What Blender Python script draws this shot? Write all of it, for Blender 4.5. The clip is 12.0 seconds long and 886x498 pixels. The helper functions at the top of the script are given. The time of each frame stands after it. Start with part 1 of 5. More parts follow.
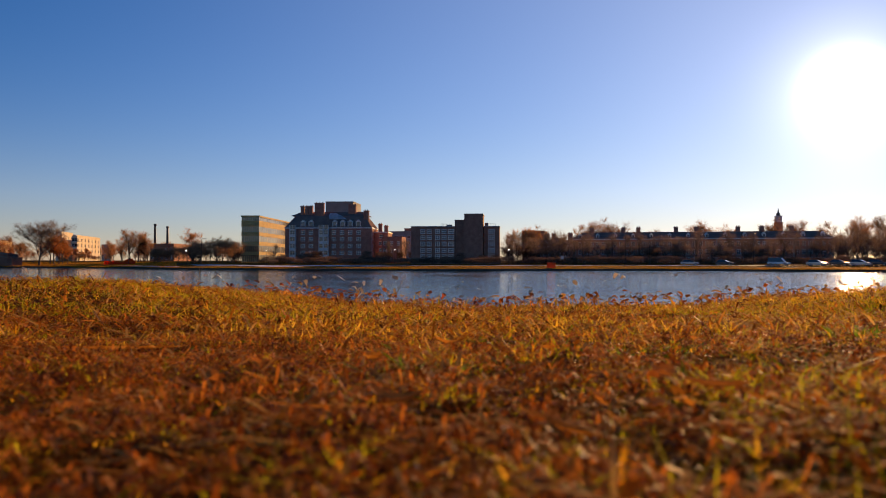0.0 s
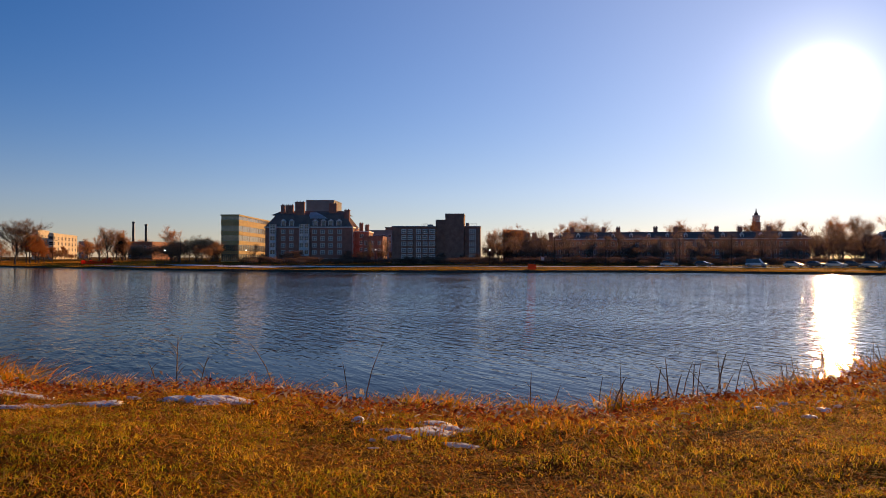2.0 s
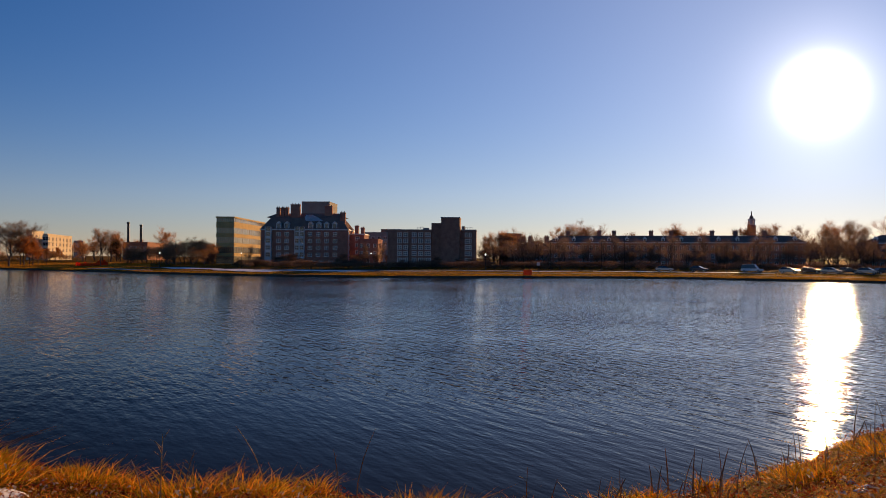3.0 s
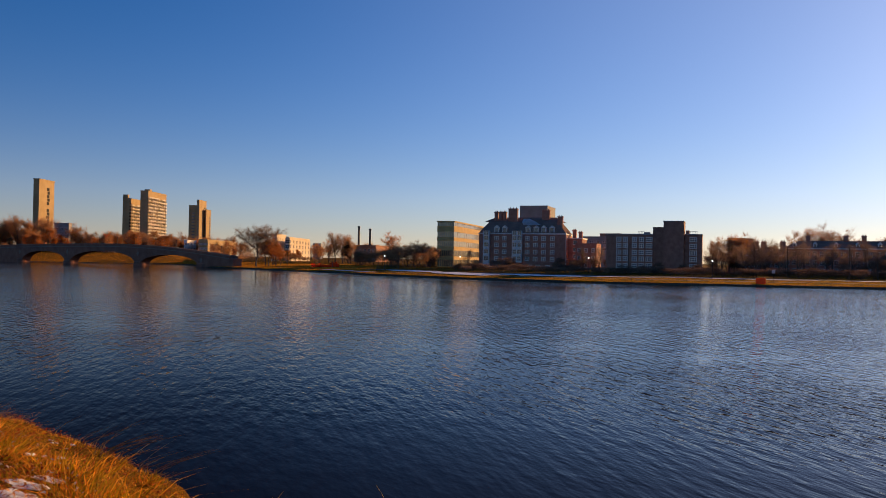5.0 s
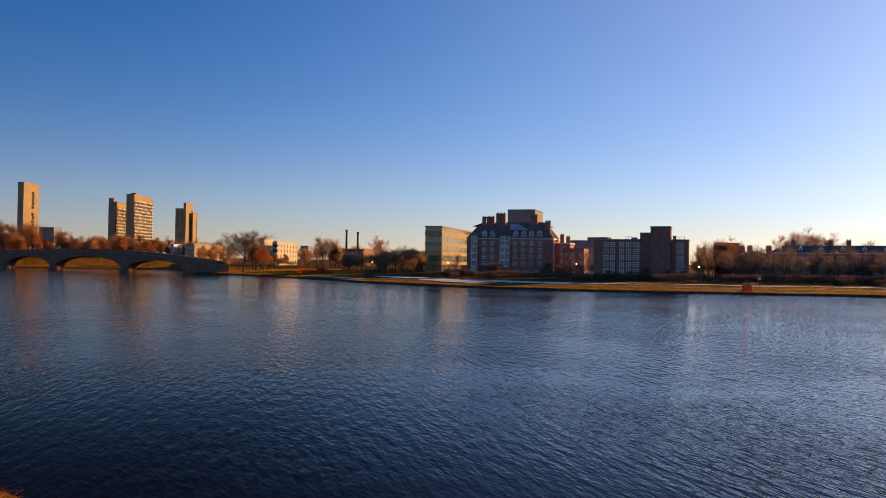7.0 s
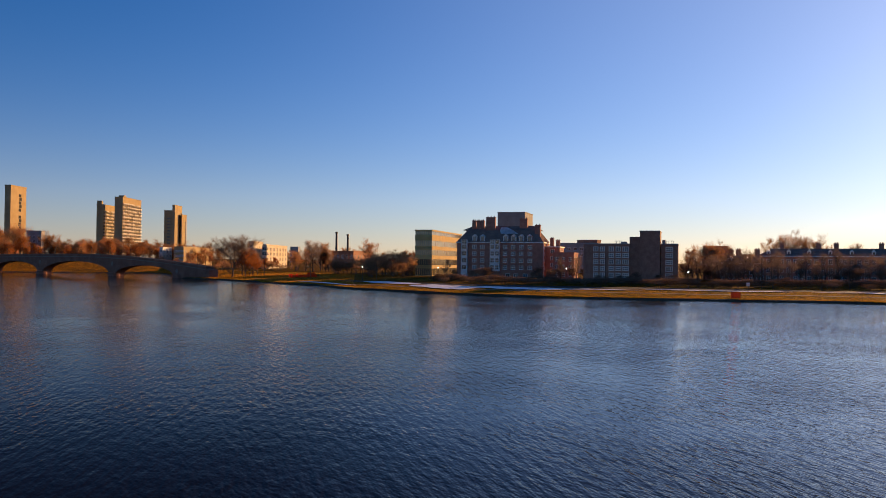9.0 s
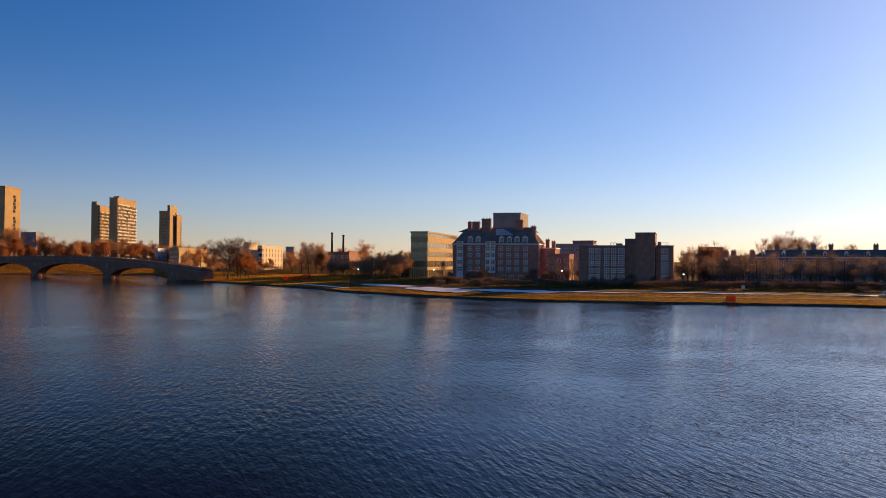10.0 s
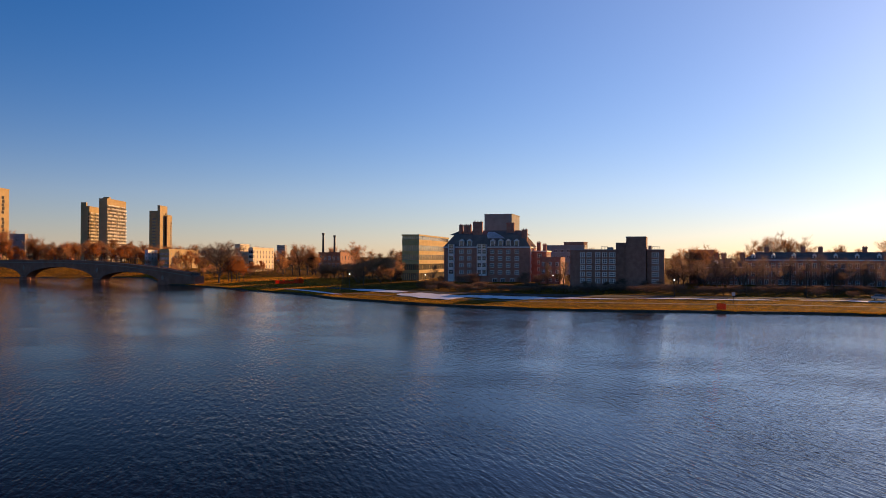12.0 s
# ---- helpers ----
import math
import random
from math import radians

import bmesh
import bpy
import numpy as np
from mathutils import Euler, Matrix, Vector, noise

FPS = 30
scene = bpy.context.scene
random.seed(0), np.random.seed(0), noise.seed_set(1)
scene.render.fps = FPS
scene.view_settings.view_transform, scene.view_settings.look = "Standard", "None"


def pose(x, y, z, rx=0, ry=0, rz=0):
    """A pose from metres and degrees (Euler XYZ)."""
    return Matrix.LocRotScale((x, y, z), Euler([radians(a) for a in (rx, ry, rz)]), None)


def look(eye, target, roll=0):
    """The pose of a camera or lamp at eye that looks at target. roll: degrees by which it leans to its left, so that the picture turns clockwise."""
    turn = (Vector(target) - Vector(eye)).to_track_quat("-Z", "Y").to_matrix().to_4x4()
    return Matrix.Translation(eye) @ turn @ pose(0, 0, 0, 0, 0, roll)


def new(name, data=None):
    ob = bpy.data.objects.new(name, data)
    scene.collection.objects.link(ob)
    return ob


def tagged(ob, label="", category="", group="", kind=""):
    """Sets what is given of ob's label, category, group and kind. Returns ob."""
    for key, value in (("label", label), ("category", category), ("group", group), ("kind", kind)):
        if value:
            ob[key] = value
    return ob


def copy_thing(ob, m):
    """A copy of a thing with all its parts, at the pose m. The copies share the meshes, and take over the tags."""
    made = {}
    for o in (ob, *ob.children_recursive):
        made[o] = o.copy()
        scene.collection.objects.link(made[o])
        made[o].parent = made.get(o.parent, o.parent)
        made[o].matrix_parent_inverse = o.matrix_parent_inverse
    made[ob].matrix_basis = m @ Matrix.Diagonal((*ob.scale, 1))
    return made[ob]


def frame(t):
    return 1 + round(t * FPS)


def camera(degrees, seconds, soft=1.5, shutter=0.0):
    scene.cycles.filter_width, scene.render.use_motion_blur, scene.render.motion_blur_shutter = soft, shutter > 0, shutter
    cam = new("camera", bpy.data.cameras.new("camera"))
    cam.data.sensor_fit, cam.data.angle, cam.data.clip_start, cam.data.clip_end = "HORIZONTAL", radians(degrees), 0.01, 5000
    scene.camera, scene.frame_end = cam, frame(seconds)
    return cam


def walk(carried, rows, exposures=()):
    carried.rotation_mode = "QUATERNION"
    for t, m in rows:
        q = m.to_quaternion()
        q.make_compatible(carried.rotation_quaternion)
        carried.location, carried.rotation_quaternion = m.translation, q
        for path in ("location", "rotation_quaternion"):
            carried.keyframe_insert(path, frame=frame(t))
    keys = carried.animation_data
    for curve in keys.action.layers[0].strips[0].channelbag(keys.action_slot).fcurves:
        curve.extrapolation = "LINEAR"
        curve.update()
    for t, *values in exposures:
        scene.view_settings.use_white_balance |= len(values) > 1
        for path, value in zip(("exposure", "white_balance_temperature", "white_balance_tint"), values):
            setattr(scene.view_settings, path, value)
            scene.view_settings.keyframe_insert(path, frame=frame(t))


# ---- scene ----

# ---- camera: take-off from the lawn, climb, turn to the left, climb on ----
DEG = math.degrees(2 * math.atan(784 / 1400))
cam = camera(DEG, 12.0, soft=0.8)
PATH = [  # seconds, height over the water, heading, tilt, lean, way forward
    (0, 1.68, 4.41, 1.00, -0.03, 0),
    (1, 1.74, 4.13, 0.97, -0.12, 0),
    (1.2, 1.80, 3.94, 0.94, -0.11, 0),
    (1.5, 2.12, 3.66, 0.87, -0.10, 0),
    (2, 2.61, 3.03, 0.79, -0.10, 0),
    (2.5, 3.36, 2.88, 0.80, -0.21, 0.05),
    (3, 3.79, 2.72, 0.78, -0.30, 0.3),
    (3.2, 3.89, 2.78, 0.78, -0.33, 0.55),
    (4.8, 3.90, 18.34, 0.90, -1.01, 3.1),
    (5, 3.91, 18.45, 0.90, -0.99, 3.2),
    (5.5, 4.07, 18.40, 0.92, -1.01, 3.2),
    (6, 4.25, 18.00, 0.98, -0.94, 3.2),
    (6.5, 4.87, 17.73, 0.98, -0.89, 3.2),
    (7, 5.39, 17.58, 1.00, -0.81, 3.2),
    (9, 7.11, 16.87, 0.97, -0.58, 3.2),
    (9.5, 7.51, 16.73, 0.94, -0.56, 3.2),
    (10, 8.12, 16.56, 0.90, -0.44, 3.2),
    (10.5, 8.77, 16.41, 0.83, -0.36, 3.2),
    (11, 9.40, 16.26, 0.76, -0.30, 3.2),
    (11.5, 10.06, 16.15, 0.69, -0.22, 3.2),
    (12, 10.64, 15.94, 0.66, -0.22, 3.2),
]
walk(cam, [(t, pose(0, y, h, 90 + tilt, lean, head)) for t, h, head, tilt, lean, y in PATH],
     exposures=((0.0, 0.30), (1.5, 0.30), (2.2, 0.20), (3.2, 0.0), (4.8, 0.38), (12.0, 0.50)))
cam.data.dof.use_dof = True
cam.data.dof.focus_distance = 25.0
cam.data.dof.aperture_fstop = 9.0

# ---- sky and sun ----
SUN_AZ, SUN_EL = 22.8, 10.9
sun_way = Vector((math.sin(radians(SUN_AZ)) * math.cos(radians(SUN_EL)), math.cos(radians(SUN_AZ)) * math.cos(radians(SUN_EL)), math.sin(radians(SUN_EL))))
world = bpy.data.worlds.new("world")
scene.world = world
world.use_nodes = True
wn, wl = world.node_tree.nodes, world.node_tree.links
wn.clear()
sky = wn.new("ShaderNodeTexSky")
sky.sky_type, sky.sun_disc = "NISHITA", False
sky.sun_elevation, sky.sun_rotation = radians(SUN_EL), radians(SUN_AZ)
sky.air_density, sky.dust_density, sky.ozone_density = 1.0, 0.06, 3.0
hsv = wn.new("ShaderNodeHueSaturation")
hsv.inputs["Saturation"].default_value = 1.32
wl.new(sky.outputs[0], hsv.inputs["Color"])
back = wn.new("ShaderNodeBackground")
back.inputs["Strength"].default_value = 0.064
tint = wn.new("ShaderNodeMix")
tint.data_type, tint.blend_type = "RGBA", "MULTIPLY"
tint.inputs["Factor"].default_value = 1.0
tint.inputs[7].default_value = (0.93, 0.905, 1.27, 1)
wl.new(hsv.outputs[0], tint.inputs[6])
wl.new(tint.outputs[2], back.inputs["Color"])
# the bright aureole of the low sun in thin haze
coord = wn.new("ShaderNodeTexCoord")
dot = wn.new("ShaderNodeVectorMath")
dot.operation = "DOT_PRODUCT"
wl.new(coord.outputs["Generated"], dot.inputs[0])
dot.inputs[1].default_value = sun_way
total = None
for power, gain in ((2600, 5.0), (380, 0.45), (40, 0.12), (5, 0.19)):
    p = wn.new("ShaderNodeMath")
    p.operation, p.use_clamp = "POWER", False
    c = wn.new("ShaderNodeMath")
    c.operation = "MAXIMUM"
    wl.new(dot.outputs["Value"], c.inputs[0])
    c.inputs[1].default_value = 0.0
    wl.new(c.outputs[0], p.inputs[0])
    p.inputs[1].default_value = power
    g = wn.new("ShaderNodeMath")
    g.operation = "MULTIPLY"
    wl.new(p.outputs[0], g.inputs[0])
    g.inputs[1].default_value = gain
    if total is None:
        total = g
    else:
        a = wn.new("ShaderNodeMath")
        a.operation = "ADD"
        wl.new(total.outputs[0], a.inputs[0])
        wl.new(g.outputs[0], a.inputs[1])
        total = a
halo = wn.new("ShaderNodeBackground")
halo.inputs["Color"].default_value = (1.0, 0.93, 0.88, 1)
wl.new(total.outputs[0], halo.inputs["Strength"])
both = wn.new("ShaderNodeAddShader")
wl.new(back.outputs[0], both.inputs[0])
wl.new(halo.outputs[0], both.inputs[1])
# pale rosy haze low over the horizon
split, flip, power, gain = wn.new("ShaderNodeSeparateXYZ"), wn.new("ShaderNodeMath"), wn.new("ShaderNodeMath"), wn.new("ShaderNodeMath")
wl.new(coord.outputs["Generated"], split.inputs[0])
flip.operation, power.operation, gain.operation = "SUBTRACT", "POWER", "MULTIPLY"
flip.use_clamp = True
flip.inputs[0].default_value = 1.0
wl.new(split.outputs["Z"], flip.inputs[1])
wl.new(flip.outputs[0], power.inputs[0])
power.inputs[1].default_value = 11.0
wl.new(power.outputs[0], gain.inputs[0])
gain.inputs[1].default_value = 0.11
haze = wn.new("ShaderNodeBackground")
haze.inputs["Color"].default_value = (1.0, 0.54, 0.62, 1)
wl.new(gain.outputs[0], haze.inputs["Strength"])
whole = wn.new("ShaderNodeAddShader")
wl.new(both.outputs[0], whole.inputs[0])
wl.new(haze.outputs[0], whole.inputs[1])
wout = wn.new("ShaderNodeOutputWorld")
wl.new(whole.outputs[0], wout.inputs["Surface"])

sun = new("sun", bpy.data.lights.new("sun", "SUN"))
sun.data.energy, sun.data.angle, sun.data.color = 5.0, radians(0.6), (1.0, 0.56, 0.22)
sun.matrix_world = look((0, 0, 200), Vector((0, 0, 200)) - sun_way)


# ---- materials ----
def material(name, c1, c2, scale=1.0, rough=0.8, bump=0.0, metal=0.0, fine=12.0, spec=0.4, vary=0.0, through_light=0.0, islands=False, c3=None):
    """Two colours mixed by noise at two sizes, with relief; vary: brightness from thing to thing."""
    m = bpy.data.materials.new(name)
    m.use_nodes = True
    n, l = m.node_tree.nodes, m.node_tree.links
    b = n["Principled BSDF"]
    tc = n.new("ShaderNodeTexCoord")
    n1, n2 = n.new("ShaderNodeTexNoise"), n.new("ShaderNodeTexNoise")
    for k, q in ((n1, scale), (n2, scale * fine)):
        l.new(tc.outputs["Object"], k.inputs["Vector"])
        k.inputs["Scale"].default_value, k.inputs["Detail"].default_value = q, 4
    add = n.new("ShaderNodeMath")
    add.operation = "MULTIPLY_ADD"
    l.new(n2.outputs["Fac"], add.inputs[0])
    add.inputs[1].default_value = 0.5
    l.new(n1.outputs["Fac"], add.inputs[2])
    ramp = n.new("ShaderNodeValToRGB")
    ramp.color_ramp.elements[0].position, ramp.color_ramp.elements[1].position = 0.55, 0.95
    ramp.color_ramp.elements[0].color, ramp.color_ramp.elements[1].color = (*c1, 1), (*c2, 1)
    if islands:
        ramp.color_ramp.elements[0].position = 0.66
    if c3:
        e = ramp.color_ramp.elements.new(0.79)
        e.color = (*c3, 1)
    fac = add.outputs[0]
    if islands:
        geo = n.new("ShaderNodeNewGeometry")
        mix = n.new("ShaderNodeMath")
        mix.operation = "MULTIPLY_ADD"
        l.new(geo.outputs["Random Per Island"], mix.inputs[0])
        mix.inputs[1].default_value = 0.5
        sub = n.new("ShaderNodeMath")
        sub.operation = "SUBTRACT"
        l.new(n1.outputs["Fac"], sub.inputs[0])
        sub.inputs[1].default_value = 0.0
        l.new(sub.outputs[0], mix.inputs[2])
        fac = mix.outputs[0]
    l.new(fac, ramp.inputs["Fac"])
    colour = ramp.outputs["Color"]
    if vary:
        info, hv = n.new("ShaderNodeObjectInfo"), n.new("ShaderNodeHueSaturation")
        mr = n.new("ShaderNodeMapRange")
        mr.inputs["To Min"].default_value, mr.inputs["To Max"].default_value = 1 - vary, 1 + vary
        l.new(info.outputs["Random"], mr.inputs["Value"])
        l.new(mr.outputs["Result"], hv.inputs["Value"])
        l.new(colour, hv.inputs["Color"])
        colour = hv.outputs["Color"]
    l.new(colour, b.inputs["Base Color"])
    b.inputs["Roughness"].default_value, b.inputs["Metallic"].default_value = rough, metal
    b.inputs["Specular IOR Level"].default_value = spec
    if through_light:
        b.inputs["Specular Tint"].default_value = (1.0, 0.72, 0.35, 1)
    if bump:
        bp = n.new("ShaderNodeBump")
        bp.inputs["Strength"].default_value, bp.inputs["Distance"].default_value = bump, 0.3 / scale
        l.new(add.outputs[0], bp.inputs["Height"])
        l.new(bp.outputs["Normal"], b.inputs["Normal"])
    if through_light:
        tr, ms = n.new("ShaderNodeBsdfTranslucent"), n.new("ShaderNodeMixShader")
        l.new(colour, tr.inputs["Color"])
        ms.inputs["Fac"].default_value = through_light
        l.new(b.outputs[0], ms.inputs[1])
        l.new(tr.outputs[0], ms.inputs[2])
        l.new(ms.outputs[0], n["Material Output"].inputs["Surface"])
    return m


def glowing(name, colour, strength):
    m = bpy.data.materials.new(name)
    m.use_nodes = True
    b = m.node_tree.nodes["Principled BSDF"]
    b.inputs["Base Color"].default_value = (*colour, 1)
    b.inputs["Emission Color"].default_value = (*colour, 1)
    b.inputs["Emission Strength"].default_value = strength
    return m


def water_material():
    m = bpy.data.materials.new("river_water")
    m.use_nodes = True
    n, l = m.node_tree.nodes, m.node_tree.links
    b = n["Principled BSDF"]
    b.inputs["Base Color"].default_value = (0.006, 0.0055, 0.009, 1)
    b.inputs["Roughness"].default_value = 0.04
    b.inputs["IOR"].default_value = 1.33
    tc, place = n.new("ShaderNodeTexCoord"), n.new("ShaderNodeSeparateXYZ")
    l.new(tc.outputs["Object"], place.inputs[0])

    def math_node(kind, p, q):
        k = n.new("ShaderNodeMath")
        k.operation = kind
        for i, v in enumerate((p, q)):
            if isinstance(v, (int, float)):
                k.inputs[i].default_value = v
            else:
                l.new(v, k.inputs[i])
        return k.outputs[0]

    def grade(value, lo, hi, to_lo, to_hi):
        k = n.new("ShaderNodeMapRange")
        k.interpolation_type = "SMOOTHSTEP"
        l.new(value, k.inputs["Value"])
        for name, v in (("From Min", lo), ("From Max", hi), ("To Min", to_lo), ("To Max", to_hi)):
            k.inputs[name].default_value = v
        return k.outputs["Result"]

    # reflection dimmed by position, standing in for polarised sky light far from the sun
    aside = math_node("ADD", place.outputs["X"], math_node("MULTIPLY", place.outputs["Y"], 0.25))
    # and dimmed again towards the near bank, where one looks down steeply
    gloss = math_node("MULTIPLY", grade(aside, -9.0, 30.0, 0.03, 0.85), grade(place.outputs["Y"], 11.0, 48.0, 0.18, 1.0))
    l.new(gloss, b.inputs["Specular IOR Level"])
    # ripples: none in the lee of the near bank, fresh in mid-river, in gusty patches, weaker under the far bank
    gust = n.new("ShaderNodeTexNoise")
    gust.inputs["Scale"].default_value, gust.inputs["Detail"].default_value = 0.055, 2
    l.new(tc.outputs["Object"], gust.inputs["Vector"])
    wind = math_node("MULTIPLY", grade(place.outputs["Y"], 12.0, 30.0, 0.2, 1.0), grade(gust.outputs["Fac"], 0.35, 0.65, 0.6, 1.2))
    wind = math_node("MULTIPLY", wind, grade(place.outputs["Y"], 35.0, 115.0, 1.0, 0.8))
    last = None
    for scale, along, across, turn, strength, dist in ((1.0, 0.75, 2.9, -60, 1.0, 0.095), (2.4, 0.9, 2.2, -38, 0.8, 0.032), (0.07, 1.0, 1.5, -30, 0.5, 0.15)):
        mp, k, bp = n.new("ShaderNodeMapping"), n.new("ShaderNodeTexNoise"), n.new("ShaderNodeBump")
        mp.vector_type = "TEXTURE"
        mp.inputs["Rotation"].default_value = (0, 0, radians(turn))
        mp.inputs["Scale"].default_value = (1 / along, 1 / across, 1)
        l.new(tc.outputs["Object"], mp.inputs["Vector"])
        l.new(mp.outputs[0], k.inputs["Vector"])
        k.inputs["Scale"].default_value, k.inputs["Detail"].default_value = scale, 2
        bp.inputs["Distance"].default_value = dist
        l.new(k.outputs["Fac"], bp.inputs["Height"])
        l.new(math_node("MULTIPLY", wind, strength), bp.inputs["Strength"])
        if last:
            l.new(last.outputs[0], bp.inputs["Normal"])
        last = bp
    l.new(last.outputs[0], b.inputs["Normal"])
    return m


def glass_material(name, tint=(0.02, 0.025, 0.03), rough=0.08):
    """A window pane seen from outside by day: dark room behind a glossy face."""
    m = material(name, tint, tuple(v * 2.2 for v in tint), 0.6, rough, 0.02, spec=0.8, vary=0.5)
    return m


M = {}
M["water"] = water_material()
M["ground"] = material("dry_lawn", (0.095, 0.036, 0.003), (0.34, 0.155, 0.010), 0.5, 0.95, 0.5, fine=30, c3=(0.14, 0.066, 0.005), spec=0.02)
M["bank"] = material("bank_edge", (0.03, 0.022, 0.012), (0.10, 0.065, 0.03), 1.2, 0.95, 0.6)
M["grass"] = material("lawn_grass", (0.38, 0.34, 0.012), (0.90, 0.55, 0.045), 0.8, 0.5, 0, islands=True, through_light=0.66, spec=0.12, c3=(0.66, 0.31, 0.010))
M["tuft"] = material("tuft_grass", (0.34, 0.22, 0.010), (0.90, 0.44, 0.05), 1.0, 0.6, 0, islands=True, through_light=0.58, c3=(0.74, 0.22, 0.010), spec=0.15)
M["meadow"] = material("meadow_grass", (0.17, 0.115, 0.010), (0.50, 0.25, 0.035), 0.25, 0.8, 0, islands=True, through_light=0.45, c3=(0.36, 0.16, 0.014), spec=0.05)
M["litter"] = material("rotting_litter", (0.16, 0.038, 0.004), (0.78, 0.27, 0.03), 5, 0.6, 0, islands=True, through_light=0.45, spec=0.25, c3=(0.46, 0.115, 0.009))
M["park"] = material("park_grass", (0.28, 0.14, 0.016), (0.72, 0.34, 0.05), 0.55, 0.8, 0, islands=True, through_light=0.5, c3=(0.50, 0.20, 0.02), spec=0.05)
M["reed"] = material("reed_stem", (0.28, 0.18, 0.09), (0.62, 0.45, 0.25), 3, 0.7, 0, islands=True, through_light=0.4)
M["leaf"] = material("dead_leaf", (0.46, 0.095, 0.010), (0.72, 0.33, 0.06), 3, 0.75, 0, islands=True, through_light=0.3, spec=0.15)
M["straw"] = material("dry_straw", (0.40, 0.12, 0.008), (0.86, 0.49, 0.11), 4, 0.8, 0, islands=True, through_light=0.5, spec=0.04, c3=(0.60, 0.22, 0.022))
M["bramble"] = material("bramble_leaf", (0.20, 0.038, 0.010), (0.50, 0.085, 0.015), 3, 0.7, 0, islands=True, through_light=0.4, spec=0.2)
M["pale_leaf"] = material("bleached_leaf", (0.45, 0.34, 0.22), (0.74, 0.62, 0.46), 3, 0.7, 0, islands=True, through_light=0.3, spec=0.2)
M["snow"] = material("old_snow", (0.66, 0.65, 0.65), (0.86, 0.85, 0.84), 0.8, 0.6, 0.3)
M["asphalt"] = material("asphalt", (0.045, 0.042, 0.042), (0.075, 0.068, 0.064), 0.4, 0.95, 0.1, spec=0.05)
M["path"] = material("gravel_path", (0.16, 0.12, 0.08), (0.26, 0.20, 0.14), 0.5, 0.95, 0.1, spec=0.05)
M["brick"] = material("red_brick", (0.36, 0.155, 0.105), (0.50, 0.235, 0.16), 0.7, 0.9, 0.1, fine=9, spec=0.1)
M["brick_dark"] = material("brown_brick", (0.29, 0.145, 0.10), (0.40, 0.21, 0.145), 0.7, 0.9, 0.1, fine=9, spec=0.1)
M["brick_orange"] = material("orange_brick", (0.32, 0.12, 0.06), (0.46, 0.20, 0.10), 0.5, 0.9, 0.1)
M["white"] = material("white_trim", (0.66, 0.58, 0.52), (0.82, 0.75, 0.68), 0.7, 0.6, 0.03)
M["stone"] = material("pale_stone", (0.34, 0.30, 0.25), (0.46, 0.41, 0.34), 0.6, 0.85, 0.1)
M["tan"] = material("tan_cladding", (0.52, 0.345, 0.13), (0.64, 0.44, 0.18), 0.3, 0.8, 0.03, spec=0.1)
M["concrete"] = material("concrete", (0.40, 0.275, 0.13), (0.50, 0.36, 0.18), 0.15, 0.9, 0.06, spec=0.1)
M["concrete_dark"] = material("grey_concrete", (0.27, 0.24, 0.22), (0.37, 0.34, 0.31), 0.2, 0.85, 0.06)
M["balcony"] = material("cream_concrete", (0.60, 0.52, 0.40), (0.76, 0.68, 0.54), 0.3, 0.8, 0.05)
M["cream"] = material("cream_render", (0.66, 0.52, 0.33), (0.78, 0.64, 0.43), 0.3, 0.85, 0.05, spec=0.1)
M["slate"] = material("slate_roof", (0.20, 0.135, 0.105), (0.28, 0.195, 0.155), 0.5, 0.95, 0.2, spec=0.0)
M["metal"] = material("grey_metal", (0.30, 0.30, 0.31), (0.42, 0.42, 0.42), 1, 0.45, 0.02, metal=0.7)
M["iron"] = material("dark_iron", (0.03, 0.03, 0.032), (0.07, 0.065, 0.06), 2, 0.5, 0.05, metal=0.5)
M["glass"] = glass_material("window_glass", (0.055, 0.055, 0.06), 0.15)
M["glass_band"] = glass_material("band_glass", (0.12, 0.10, 0.065), 0.08)
M["glass_dark"] = glass_material("dark_window_glass", (0.025, 0.028, 0.034))
M["bridge"] = material("bridge_brick", (0.24, 0.112, 0.072), (0.34, 0.17, 0.115), 0.3, 0.9, 0.1, spec=0.05)
M["coping"] = material("bridge_coping", (0.24, 0.17, 0.13), (0.33, 0.24, 0.19), 0.4, 0.9, 0.1, spec=0.1)
M["slot_glass"] = material("slot_window_glass", (0.015, 0.012, 0.010), (0.035, 0.028, 0.022), 0.6, 0.6, 0.02, spec=0.05)
M["hall_twig"] = material("grey_brown_twigs", (0.23, 0.15, 0.10), (0.37, 0.25, 0.17), 0.7, 0.9, 0, islands=True, vary=0.3, through_light=0.35)
M["bark"] = material("bark", (0.08, 0.052, 0.034), (0.17, 0.115, 0.075), 1.5, 0.95, 0.3, vary=0.3)
M["twig"] = material("twigs", (0.34, 0.16, 0.065), (0.56, 0.29, 0.13), 0.7, 0.9, 0, islands=True, vary=0.35, through_light=0.48)
M["undergrowth"] = material("undergrowth", (0.17, 0.105, 0.072), (0.29, 0.185, 0.13), 0.7, 0.9, 0, islands=True, vary=0.4, through_light=0.3)
M["shrub"] = material("shrub_twigs", (0.36, 0.18, 0.085), (0.56, 0.31, 0.16), 0.7, 0.9, 0, islands=True, vary=0.3, through_light=0.65)
M["panel"] = material("grey_panel", (0.27, 0.245, 0.215), (0.35, 0.32, 0.28), 0.3, 0.8, 0.04, spec=0.1)
M["green"] = material("green_blade", (0.11, 0.22, 0.008), (0.32, 0.44, 0.03), 1.5, 0.5, 0, islands=True, through_light=0.5, spec=0.2)
